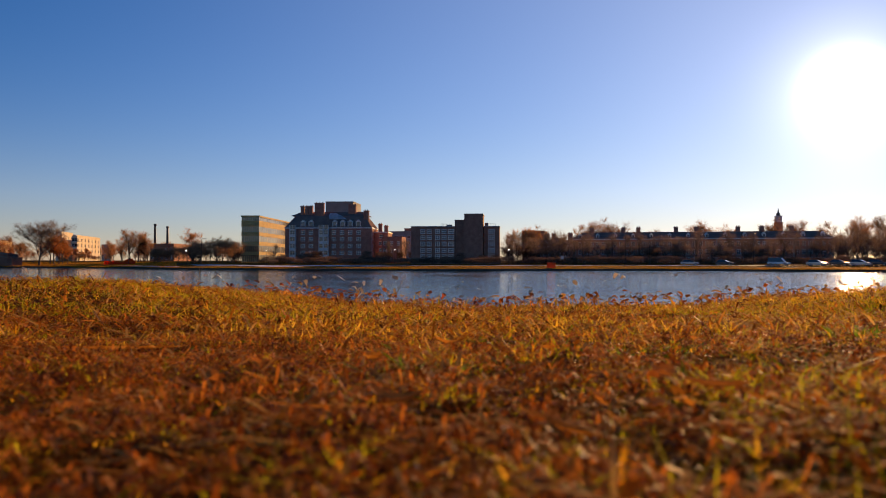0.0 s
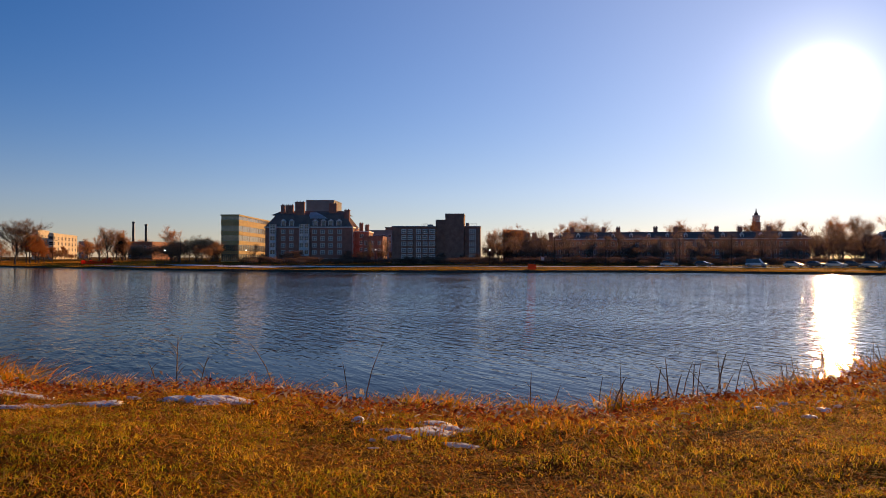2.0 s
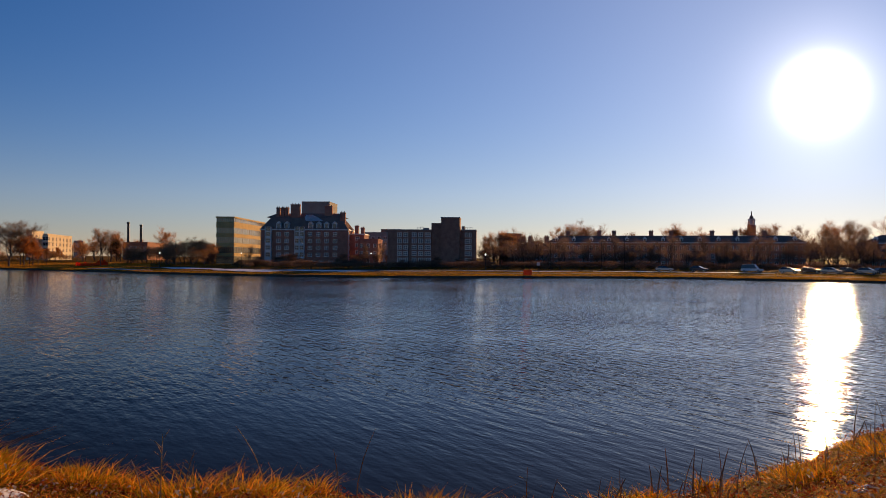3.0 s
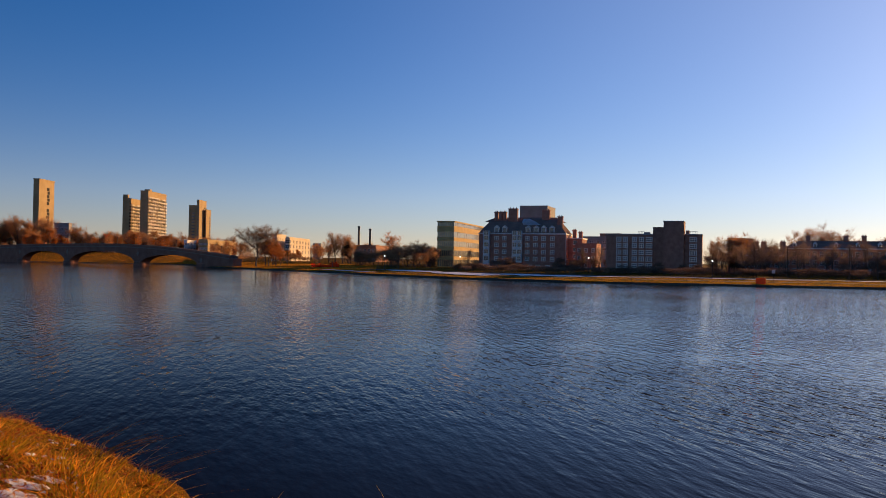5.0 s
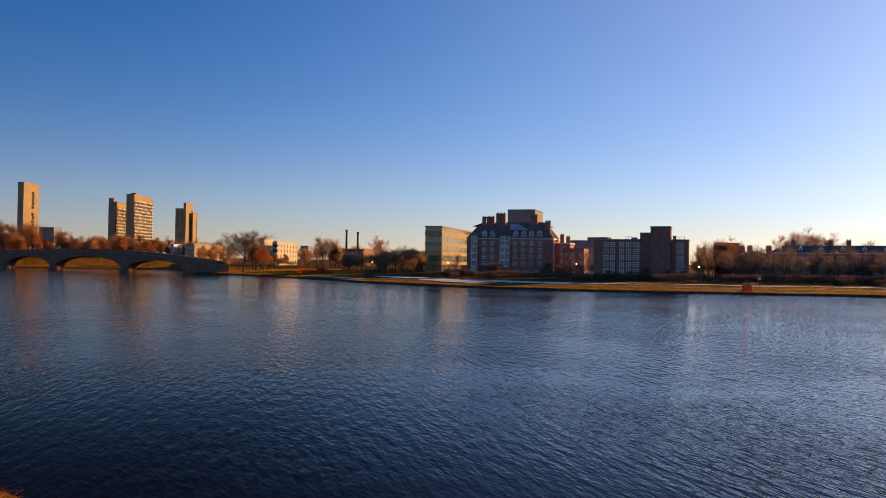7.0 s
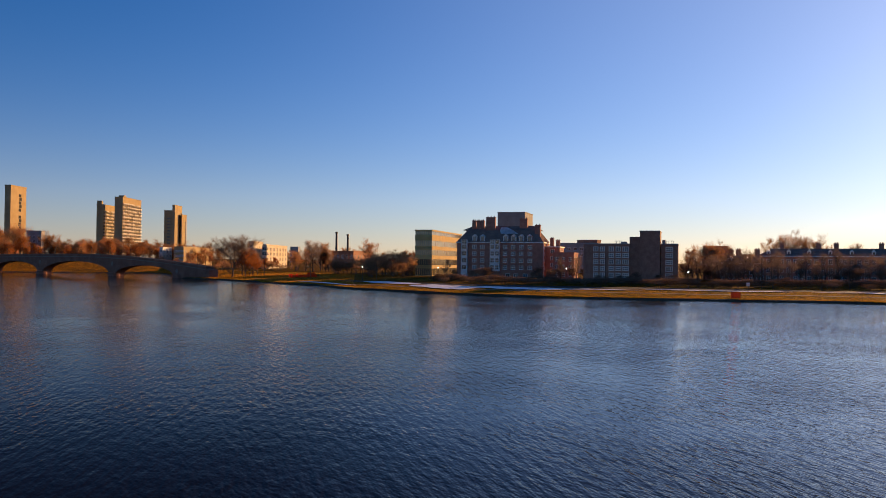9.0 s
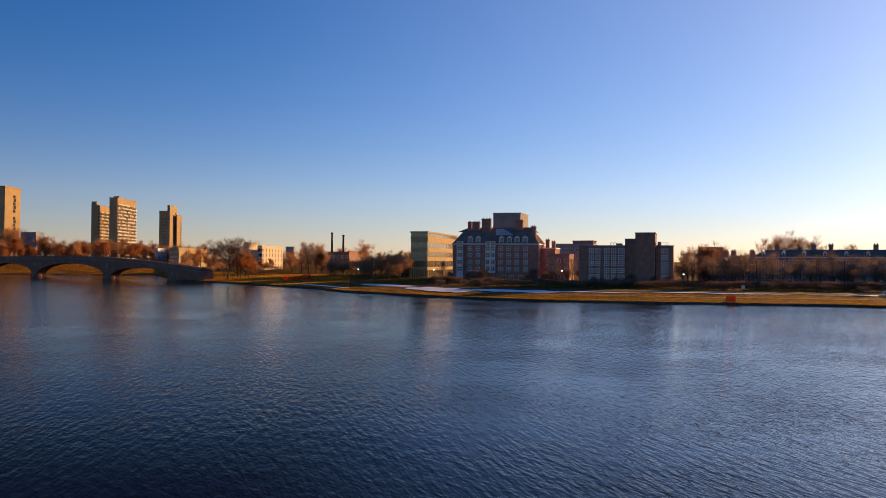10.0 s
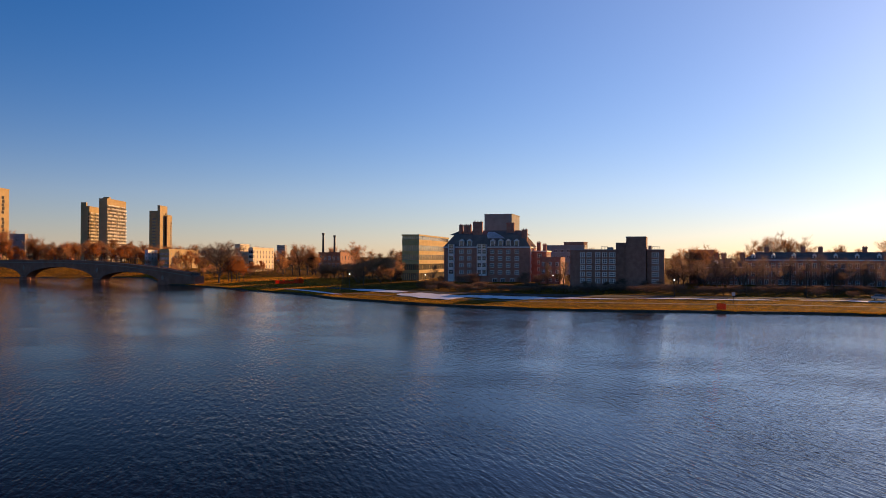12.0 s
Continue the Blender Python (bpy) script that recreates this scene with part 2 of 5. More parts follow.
M["oak_leaf"] = material("oak_leaf", (0.34, 0.085, 0.015), (0.58, 0.19, 0.04), 0.7, 0.7, 0, islands=True, through_light=0.5)
M["evergreen"] = material("evergreen_needles", (0.02, 0.028, 0.012), (0.05, 0.055, 0.02), 0.7, 0.8, 0, islands=True)
M["orange"] = material("orange_plastic", (0.80, 0.075, 0.015), (0.92, 0.12, 0.02), 0.8, 0.5, 0.02, through_light=0.5)
M["sign_orange"] = material("orange_board", (0.72, 0.09, 0.02), (0.85, 0.15, 0.03), 0.8, 0.6, 0.02, through_light=0.2)
M["lamp"] = glowing("lamp_globe", (1.0, 0.93, 0.82), 2.5)
M["tyre"] = material("tyre", (0.015, 0.015, 0.015), (0.03, 0.03, 0.03), 5, 0.8)
M["paint_white"] = material("white_car_paint", (0.72, 0.72, 0.72), (0.8, 0.8, 0.8), 0.5, 0.25, 0, spec=0.6)
M["paint_dark"] = material("dark_car_paint", (0.03, 0.03, 0.035), (0.05, 0.05, 0.06), 0.5, 0.25, 0, spec=0.6)
M["paint_silver"] = material("silver_car_paint", (0.35, 0.36, 0.38), (0.45, 0.46, 0.48), 0.5, 0.25, 0, metal=0.6)
M["car_glass"] = material("car_glass", (0.02, 0.02, 0.025), (0.03, 0.03, 0.035), 1, 0.05, 0, spec=0.8)


# ---- helpers of the scene ----
def at(az, d, z=0.0):
    """A place by its bearing to the left of straight ahead, in degrees, and its distance from the take-off point."""
    return Vector((-math.sin(radians(az)) * d, math.cos(radians(az)) * d, z))


def mesh_of(name, verts, faces, mat):
    me = bpy.data.meshes.new(name)
    me.from_pydata(verts, [], faces)
    me.materials.append(mat)
    return me


def part(name, bm, mat, parent=None, label=""):
    """Links a bmesh, or a mesh that is shared, as one object under a thing or a part."""
    if isinstance(bm, bmesh.types.BMesh):
        me = bpy.data.meshes.new(name)
        bm.normal_update()
        bm.to_mesh(me)
        bm.free()
        me.materials.append(mat)
    else:
        me = bm
    ob = new(name, me)
    ob.parent = parent
    return tagged(ob, label)


def thing(name, place, turn, label, category, group="", kind=""):
    e = new(name)
    e.matrix_world = pose(*place, 0, 0, turn)
    e.empty_display_size = 0.5
    return tagged(e, label, category, group, kind)


def box(bm, x0, x1, y0, y1, z0, z1, bevel=0.0):
    v = [bm.verts.new(p) for p in ((x0, y0, z0), (x1, y0, z0), (x1, y1, z0), (x0, y1, z0), (x0, y0, z1), (x1, y0, z1), (x1, y1, z1), (x0, y1, z1))]
    f = [bm.faces.new([v[i] for i in q]) for q in ((3, 2, 1, 0), (4, 5, 6, 7), (0, 1, 5, 4), (1, 2, 6, 5), (2, 3, 7, 6), (3, 0, 4, 7))]
    if bevel:
        bmesh.ops.bevel(bm, geom=list({e for q in f for e in q.edges}), offset=bevel, segments=1, affect="EDGES")


def tube(bm, pts, radii, sides=6):
    """A tapered tube through points."""
    rings = []
    pts = [Vector(p) for p in pts]
    for i, p in enumerate(pts):
        way = (pts[min(i + 1, len(pts) - 1)] - pts[max(i - 1, 0)]).normalized()
        a = way.orthogonal().normalized()
        b = way.cross(a)
        rings.append([bm.verts.new(p + (a * math.cos(2 * math.pi * k / sides) + b * math.sin(2 * math.pi * k / sides)) * radii[i]) for k in range(sides)])
    for r0, r1 in zip(rings, rings[1:]):
        for k in range(sides):
            bm.faces.new((r0[k], r0[(k + 1) % sides], r1[(k + 1) % sides], r1[k]))
    bm.faces.new(rings[0][::-1])
    bm.faces.new(rings[-1])


# ---- the land and the river ----
SHORE_AZ = (-180, -75, -50, -40, -26, -21, -13.6, -8, -3.8, 3.7, 8.75, 15.3, 19.3, 23.4, 25.6, 29.25, 33, 35.0, 36.2, 46, 52, 60, 75, 180)
SHORE_D = (420, 420, 260, 195, 160, 164, 173, 171, 168, 165, 166, 177, 190, 209, 232, 262, 304, 326, 436, 462, 490, 540, 620, 620)
NEAR_X = (-400, -60, -30, -16, -11.4, -8.2, -6.3, -4.8, -4.0, -3.2, -2.3, -1.3, 0.4, 1.2, 1.7, 2.2, 3.3, 4.4, 5.9, 6.7, 7.9, 9.2, 12, 20, 60, 400)
NEAR_Y = (-60, 4, 20.5, 17.8, 16.1, 14.4, 13.3, 12.9, 12.3, 12.8, 12.8, 12.1, 11.8, 11.6, 12.0, 12.6, 13.1, 14.0, 15.4, 16.1, 17.5, 18.5, 20.5, 23, 20, -60)


def wobble(x, y, s):
    return noise.noise(Vector((x * s, y * s, 3.7)))


def far_shore(az):
    return np.interp(az, SHORE_AZ, SHORE_D)


def near_shore(x):
    return float(np.interp(x, NEAR_X, NEAR_Y)) + 0.20 * wobble(x, 0, 0.9) + 0.15 * wobble(x, 5, 2.7)


def ground_z(x, y):
    d = math.hypot(x, y)
    az = math.degrees(math.atan2(-x, y))
    inland = d - float(far_shore(az)) + 1.2 * wobble(x, y, 0.12) + 0.5 * wobble(x, y, 0.5)
    if inland > -6 and d > 60:
        if inland < 0:
            return max(-1.5, inland * 0.5)
        rise = min(inland, 0.9) * 0.45
        swell = min(max((az - 34.5) / 3, 0), 1) * min(max(inland - 8, 0) * 0.055, 4.0) if az < 70 else 0.0
        return rise + swell + min(max(inland - 3, 0) * 0.011, 2.2) + 0.10 * wobble(x, y, 0.1) * min(inland / 10, 1) + max(0, d - 900) * 0.003
    k = near_shore(x) - y
    if k < 0:
        return max(-1.5, k * 0.5)
    lawn_y = near_shore(x) - 5.8
    if y < lawn_y:
        z = 1.31 + min((lawn_y - y) * 0.044, 0.6)
    else:
        q = min(k / 5.8, 1.0)
        z = 1.31 * (0.12 * min(q * 10, 1) + 0.88 * (1 - (1 - q) ** 1.25))
    near = min(d / 1.5, 1.0)
    z += (0.11 if x > 0 else 0.13) * min((x / 2.1) ** 2, 1.0) * max(0.0, 1 - abs(y - 4.5) / 5.0)
    return z + near * (0.03 * wobble(x, y, 0.6) + 0.025 * wobble(x, y, 2.1)) + 0.012 * wobble(x, y, 9) + (0.018 * wobble(x, y, 13) if d < 3.5 else 0.0)


def build_ground():
    angles = list(np.radians(np.concatenate([np.arange(-40, 64, 0.3), np.arange(64, 320, 6.0)])))
    radii = list(np.geomspace(0.06, 22, 110)) + list(np.linspace(24, 140, 14)) + list(np.arange(143, 330, 1.5)) + list(np.geomspace(334, 4700, 45))
    verts, faces = [(0, 0, ground_z(0, 0))], []
    for r in radii:
        for a in angles:
            x, y = -math.sin(a) * r, math.cos(a) * r
            verts.append((x, y, ground_z(x, y)))
    n = len(angles)
    for k in range(n):
        faces.append((0, 1 + (k + 1) % n, 1 + k)[::-1])
    for i in range(len(radii) - 1):
        a, b = 1 + i * n, 1 + (i + 1) * n
        for k in range(n):
            q = (k + 1) % n
            faces.append((a + k, b + k, b + q, a + q)[::-1])
    me = mesh_of("ground", verts, faces, M["ground"])
    me.shade_smooth()
    tagged(new("ground", me), "dry brownish green winter lawn and river banks", "ground", kind="structure")


build_ground()
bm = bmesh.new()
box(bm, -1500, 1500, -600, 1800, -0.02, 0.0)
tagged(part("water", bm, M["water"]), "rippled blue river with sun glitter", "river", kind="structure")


# ---- buildings ----
def wall_grid(bm, width, z0, z1, openings, place, depth=0.25):
    """One wall face with holes and reveals. place(u, v, w) gives the point u along, v up, w into the wall."""
    us = sorted({0.0, width, *[o[0] for o in openings], *[o[1] for o in openings]})
    vs = sorted({z0, z1, *[o[2] for o in openings], *[o[3] for o in openings]})
    for u0, u1 in zip(us, us[1:]):
        for v0, v1 in zip(vs, vs[1:]):
            cu, cv = (u0 + u1) / 2, (v0 + v1) / 2
            if any(o[0] < cu < o[1] and o[2] < cv < o[3] for o in openings):
                continue
            bm.faces.new([bm.verts.new(place(u, v, 0)) for u, v in ((u0, v0), (u1, v0), (u1, v1), (u0, v1))])
    for u0, u1, v0, v1 in openings:
        for (a, b), (c, d) in (((u0, v0), (u1, v0)), ((u1, v0), (u1, v1)), ((u1, v1), (u0, v1)), ((u0, v1), (u0, v0))):
            bm.faces.new([bm.verts.new(place(*p)) for p in ((a, b, 0), (c, d, 0), (c, d, depth), (a, b, depth))])


FRAMES, PANES = {}, {}


def window(parent, matrix, w, h, bars=(1, 1), mat="white", rim=0.12, glass="glass", sill=True):
    """A framed window, its foot in the middle of the opening's lower edge, set into the wall along +y."""
    key = (round(w, 2), round(h, 2), bars, mat, rim)
    if key not in FRAMES:
        bm = bmesh.new()
        us = [-w / 2, -w / 2 + rim]
        vs = [0, rim]
        for cuts, size, low, n in ((us, w, -w / 2, bars[0]), (vs, h, 0, bars[1])):
            for i in range(n):
                c = low + size * (i + 1) / (n + 1)
                cuts += [c - rim * 0.4, c + rim * 0.4]
            cuts += [low + size - rim, low + size]
        for i, (u0, u1) in enumerate(zip(us, us[1:])):
            for j, (v0, v1) in enumerate(zip(vs, vs[1:])):
                if i % 2 and j % 2:
                    continue
                bm.faces.new([bm.verts.new((u, 0.06, v)) for u, v in ((u0, v0), (u1, v0), (u1, v1), (u0, v1))])
        bmesh.ops.remove_doubles(bm, verts=bm.verts, dist=0.0005)
        out = bmesh.ops.extrude_face_region(bm, geom=bm.faces[:])
        bmesh.ops.translate(bm, verts=[e for e in out["geom"] if isinstance(e, bmesh.types.BMVert)], vec=(0, 0.12, 0))
        bmesh.ops.recalc_face_normals(bm, faces=bm.faces[:])
        me = bpy.data.meshes.new("window")
        bm.to_mesh(me)
        bm.free()
        me.materials.append(M[mat])
        FRAMES[key] = me
    pk = (round(w, 2), round(h, 2), glass)
    if pk not in PANES:
        bm = bmesh.new()
        box(bm, -w / 2 + 0.01, w / 2 - 0.01, 0.14, 0.16, 0.01, h - 0.01)
        me = bpy.data.meshes.new("pane")
        bm.to_mesh(me)
        bm.free()
        me.materials.append(M[glass])
        PANES[pk] = me
    ob = new("window", FRAMES[key])
    ob.parent = parent
    ob.matrix_local = matrix
    pane = new("pane", PANES[pk])
    pane.parent = ob
    return ob


class Block:
    """A block of a building in its own frame: x along the front, y into depth, z up. Fronts are cut for their windows."""

    def __init__(self, parent, w, d, z0, z1, mat, x=0.0, y=0.0, name="wall", label=""):
        self.parent, self.w, self.d, self.z0, self.z1, self.mat, self.x, self.y, self.name, self.label = parent, w, d, z0, z1, mat, x, y, name, label
        self.front, self.right, self.left = [], [], []

    def add(self, side, u, z, w, h, **kw):
        """A window centred u along a side, its foot at z."""
        getattr_side = {"front": self.front, "right": self.right, "left": self.left}[side]
        getattr_side.append((u - w / 2, u + w / 2, z, z + h))
        x, y, W, D = self.x, self.y, self.w, self.d
        if side == "front":
            m = pose(x + u, y, z)
        elif side == "right":
            m = pose(x + W, y + u, z, 0, 0, 90)
        else:
            m = pose(x, y + D - u, z, 0, 0, -90)
        return window(self.parent, m, w, h, **kw)

    def build(self):
        bm = bmesh.new()
        x, y, W, D = self.x, self.y, self.w, self.d
        wall_grid(bm, W, self.z0, self.z1, self.front, lambda u, v, k: (x + u, y + k, v))
        wall_grid(bm, D, self.z0, self.z1, self.right, lambda u, v, k: (x + W - k, y + u, v))
        wall_grid(bm, D, self.z0, self.z1, self.left, lambda u, v, k: (x + k, y + D - u, v))
        wall_grid(bm, W, self.z0, self.z1, [], lambda u, v, k: (x + W - u, y + D - k, v))
        for z in (self.z1 - 0.3, self.z1 - 0.02):
            bm.faces.new([bm.verts.new(p) for p in ((x, y, z), (x + W, y, z), (x + W, y + D, z), (x, y + D, z))])
        bmesh.ops.remove_doubles(bm, verts=bm.verts, dist=0.001)
        return part(self.name, bm, M[self.mat], self.parent, self.label)


def ring_band(parent, x0, x1, y0, y1, z0, z1, out, mat, name="cornice", label=""):
    bm = bmesh.new()
    box(bm, x0 - out, x1 + out, y0 - out, y1 + out, z0, z1)
    return part(name, bm, M[mat], parent, label)


def hip_roof(parent, x0, x1, y0, y1, z0, z1, inset, mat="slate", over=0.4, name="roof", label="", flat=False):
    bm = bmesh.new()
    x0, x1, y0, y1 = x0 - over, x1 + over, y0 - over, y1 + over
    iy = inset if flat else (y1 - y0) / 2 - 0.05
    lo = [bm.verts.new(p) for p in ((x0, y0, z0), (x1, y0, z0), (x1, y1, z0), (x0, y1, z0))]
    hi = [bm.verts.new(p) for p in ((x0 + inset, y0 + iy, z1), (x1 - inset, y0 + iy, z1), (x1 - inset, y1 - iy, z1), (x0 + inset, y1 - iy, z1))]
    bm.faces.new(lo[::-1])
    bm.faces.new(hi)
    for i in range(4):
        bm.faces.new((lo[i], lo[(i + 1) % 4], hi[(i + 1) % 4], hi[i]))
    return part(name, bm, M[mat], parent, label)


def chimney(parent, x, y, z0, z1, w=1.6, d=1.2, pots=2, mat="brick"):
    bm = bmesh.new()
    box(bm, x - w / 2, x + w / 2, y - d / 2, y + d / 2, z0, z1 - 0.5)
    box(bm, x - w / 2 - 0.12, x + w / 2 + 0.12, y - d / 2 - 0.12, y + d / 2 + 0.12, z1 - 0.5, z1 - 0.2)
    for i in range(pots):
        px = x - w / 2 + w * (i + 0.5) / pots
        tube(bm, [(px, y, z1 - 0.2), (px, y, z1 + 0.25)], [0.22, 0.17], 8)
    return part("chimney", bm, M[mat], parent)


def dormer(parent, x, y, z, w=1.7, h=2.3, deep=2.5):
    """A white roof dormer with a gable; its front stands at y."""
    bm = bmesh.new()
    for a, b in ((-w / 2, -w / 2 + 0.3), (w / 2 - 0.3, w / 2)):
        box(bm, x + a, x + b, y, y + deep, z, z + h)
    box(bm, x - w / 2 + 0.3, x + w / 2 - 0.3, y + 0.2, y + deep, z, z + 0.3)
    v = [bm.verts.new(p) for p in ((x - w / 2 - 0.2, y - 0.15, z + h), (x + w / 2 + 0.2, y - 0.15, z + h), (x, y - 0.15, z + h + 0.9),
                                   (x - w / 2 - 0.2, y + deep, z + h), (x + w / 2 + 0.2, y + deep, z + h), (x, y + deep, z + h + 0.9))]
    for q in ((0, 1, 2), (5, 4, 3), (0, 2, 5, 3), (1, 4, 5, 2), (0, 3, 4, 1)):
        bm.faces.new([v[i] for i in q])
    d = part("dormer", bm, M["white"], parent, "white painted gabled dormer")
    pk = ("dormer", round(w, 2), round(h, 2))
    if pk not in PANES:
        b2 = bmesh.new()
        box(b2, -w / 2 + 0.3, w / 2 - 0.3, 0.12, 0.16, 0.3, h)
        me = bpy.data.meshes.new("pane")
        b2.to_mesh(me)
        b2.free()
        me.materials.append(M["glass"])
        PANES[pk] = me
    p = new("pane", PANES[pk])
    p.parent = d
    p.matrix_local = pose(x, y, z)
    return d


def front_line(az0, d0, az1, d1):
    a, b = at(az0, d0), at(az1, d1)
    return a, math.degrees(math.atan2(b.y - a.y, b.x - a.x)), (b - a).length


def corner_line(az_left, az_edge, az_right, d, turn):
    """A block that shows two sides: the bearings of its left end, of the edge between and of its right end. Gives its front's left end, turn, width and depth."""
    c = at(az_edge, d)
    u = Vector((math.cos(radians(turn)), math.sin(radians(turn)), 0))
    v = Vector((-u.y, u.x, 0))

    def run(az, way):
        r = at(az, 1.0)
        return -(c.x * r.y - c.y * r.x) / (way.x * r.y - way.y * r.x)

    w = run(az_left, -u)
    return c - u * w, turn, w, run(az_right, v)


def office():
    a, turn, w, d = corner_line(18.72, 17.5, 15.4, 313, 2)
    b = thing("office_building", a, turn, "tan five-storey office block with ribbon windows, sunlit end", "building")
    floors, z0 = 5, 1.0
    fh = (19.3 - z0) / floors
    for i in range(floors):
        z = z0 + i * fh
        sp = (1.0, 1.3, 1.5, 1.5, 2.3)[i]
        bm = bmesh.new()
        box(bm, 0, w, 0, d, z + (0 if i else -1), z + sp)
        part("spandrel", bm, M["tan"], b, "tan metal cladding band")
        bm = bmesh.new()
        box(bm, 0.1, w - 0.1, 0.1, d - 0.1, z + sp, z + fh)
        part("window_band", bm, M["glass_band"], b, "dark ribbon of window glass")
        for k in range(9):
            bm = bmesh.new()
            x = w * (k + 0.5) / 9
            box(bm, x - 0.05, x + 0.05, 0.04, 0.12, z + sp, z + fh)
            part("mullion", bm, M["tan"], b)
        for k in range(14):
            bm = bmesh.new()
            y = d * (k + 0.5) / 14
            box(bm, w - 0.12, w - 0.04, y - 0.05, y + 0.05, z + sp, z + fh)
            part("mullion", bm, M["tan"], b)
    ring_band(b, 0, w, 0, d, 19.3, 19.9, 0.15, "tan", "parapet")


def dormitory():
    a, turn, w = front_line(15.70, 306, 9.58, 299)
    b = thing("dormitory", a, turn, "red brick residence with white bays, dormers and tall chimneys", "building")
    k = w / 150.0  # one step of the facade
    blk = Block(b, w, 16, 0.3, 14.6, "brick")
    rows = (2.0, 4.6, 7.2, 9.8, 12.3)
    for u in (31, 45, 85, 99, 113, 128):
        for r in rows[1:]:
            blk.add("front", u * k, r, 7.8 * k, 1.6, bars=(1, 1), rim=0.2)
    for u in (34, 90, 104, 120):
        blk.add("front", u * k, 1.6, 8.0 * k, 1.6, bars=(1, 0), rim=0.18)
    for u in (4, 9.5, 13):
        for r in rows[1:]:
            blk.add("right", u, r, 1.4, 1.5)
    blk.build()
    for u, wd in ((14, 11), (68, 17)):
        bay = Block(b, wd * k, 1.2, 1.8 if u == 14 else 4.0, 15.9, "white", x=(u - wd / 2) * k, y=-1.2, name="bay", label="white panelled bay rising through the storeys")
        for r in rows[1:] + (14.2,):
            n = 1 if u == 14 else 2
            for q in range(n):
                bay.add("front", wd * k * (q + 0.5) / n, r, wd * k / n * 0.8, 1.7, bars=(1, 1), sill=False, glass="glass_dark")
        bay.build()
    ring_band(b, 0, w, 0, 16, 14.6, 15.05, 0.35, "white", "cornice", "white cornice")
    hip_roof(b, 0, w, 0, 16, 15.05, 19.6, 3.4, over=0.15, flat=True, label="dark slate mansard roof")
    hip_roof(b, 8 * k, w - 10 * k, 3.5, 12.5, 19.6, 21.4, 3.0, name="upper_roof")
    for u in (31, 45, 86, 100, 113, 127):
        dormer(b, u * k, 0.1, 15.1, w=8.6 * k, h=2.0)
    bm = bmesh.new()
    q = [bm.verts.new(p) for p in ((76 * k, 1.75, 18.2), (106 * k, 1.75, 18.2), (97 * k, 2.72, 19.5), (73 * k, 2.72, 19.5), (73 * k, 5.2, 20.75), (84 * k, 5.2, 20.75))]
    bm.faces.new((q[0], q[1], q[2], q[3]))
    bm.faces.new((q[3], q[2], q[5], q[4]))
    bmesh.ops.solidify(bm, geom=bm.faces[:], thickness=-0.15)
    part("roof_snow", bm, M["snow"], b, "patch of snow left on the roof")
    for u, y, z, wd in ((25, 5, 23.6, 6), (33, 5, 23.6, 6), (40, 5, 23.6, 6), (56, 4, 24.8, 16), (112, 6, 24.3, 13), (139, 3, 21.7, 9)):
        chimney(b, u * k, y, 15.5, z, wd * k, 1.6, 2 if wd < 10 else 3)
    wing = Block(b, 5.4, 12, 0.3, 13.2, "brick", x=w, y=6.0, name="wing")
    for r in (3.2, 5.8, 8.4, 11.0):
        wing.add("front", 2.7, r, 1.6, 1.5)
        for u in (2, 5, 8):
            wing.add("right", u, r, 1.3, 1.5)
    wing.build()
    ring_band(b, w, w + 5.4, 6, 18, 13.2, 13.6, 0.25, "white", "cornice", "white cornice")
    chimney(b, w + 4.2, 10, 13.6, 16.2, 1.4, 1.2, 2)
    chimney(b, w + 1.6, 12, 13.6, 17.0, 1.4, 1.2, 2)
    # white quoin and downpipe of the sunlit end
    bm = bmesh.new()
    box(bm, w + 0.004, w + 0.16, 0.4, 1.0, 1.0, 14.6)
    part("downpipe", bm, M["white"], b)


def plain_block(name, label, az0, d0, az1, d1, deep, z1, mat, rows=(), cols=0, win=(1.4, 1.6), roof=None, cat="building", bars=(1, 1), side_cols=0, z0=0.2, trim="white", az2=None, glass="glass"):
    if az2 is None:
        a, turn, w = front_line(az0, d0, az1, d1)
    else:
        a, turn, w, deep = corner_line(az0, az1, az2, d1, deep)
    b = thing(name, a, turn, label, cat)
    blk = Block(b, w, deep, z0, z1, mat)
    for r in rows:
        for i in range(cols):
            blk.add("front", w * (i + 0.5) / cols, r, *win, bars=bars, mat=trim, glass=glass)
        for i in range(side_cols):
            blk.add("right", deep * (i + 0.5) / side_cols, r, *win, bars=bars, mat=trim, glass=glass)
    blk.build()
    if roof:
        hip_roof(b, 0, w, 0, deep, z1 + 0.31, z1 + roof, min(w, deep) * 0.4)
        ring_band(b, 0, w, 0, deep, z1, z1 + 0.3, 0.2, trim)
    else:
        bm = bmesh.new()
        for q in ((-0.1, w + 0.1, -0.1, 0.3), (-0.1, w + 0.1, deep - 0.3, deep + 0.1), (-0.1, 0.3, 0.3, deep - 0.3), (w - 0.3, w + 0.1, 0.3, deep - 0.3)):
            box(bm, *q, z1, z1 + 0.5)
        part("parapet", bm, M[mat], b)
    return b, w


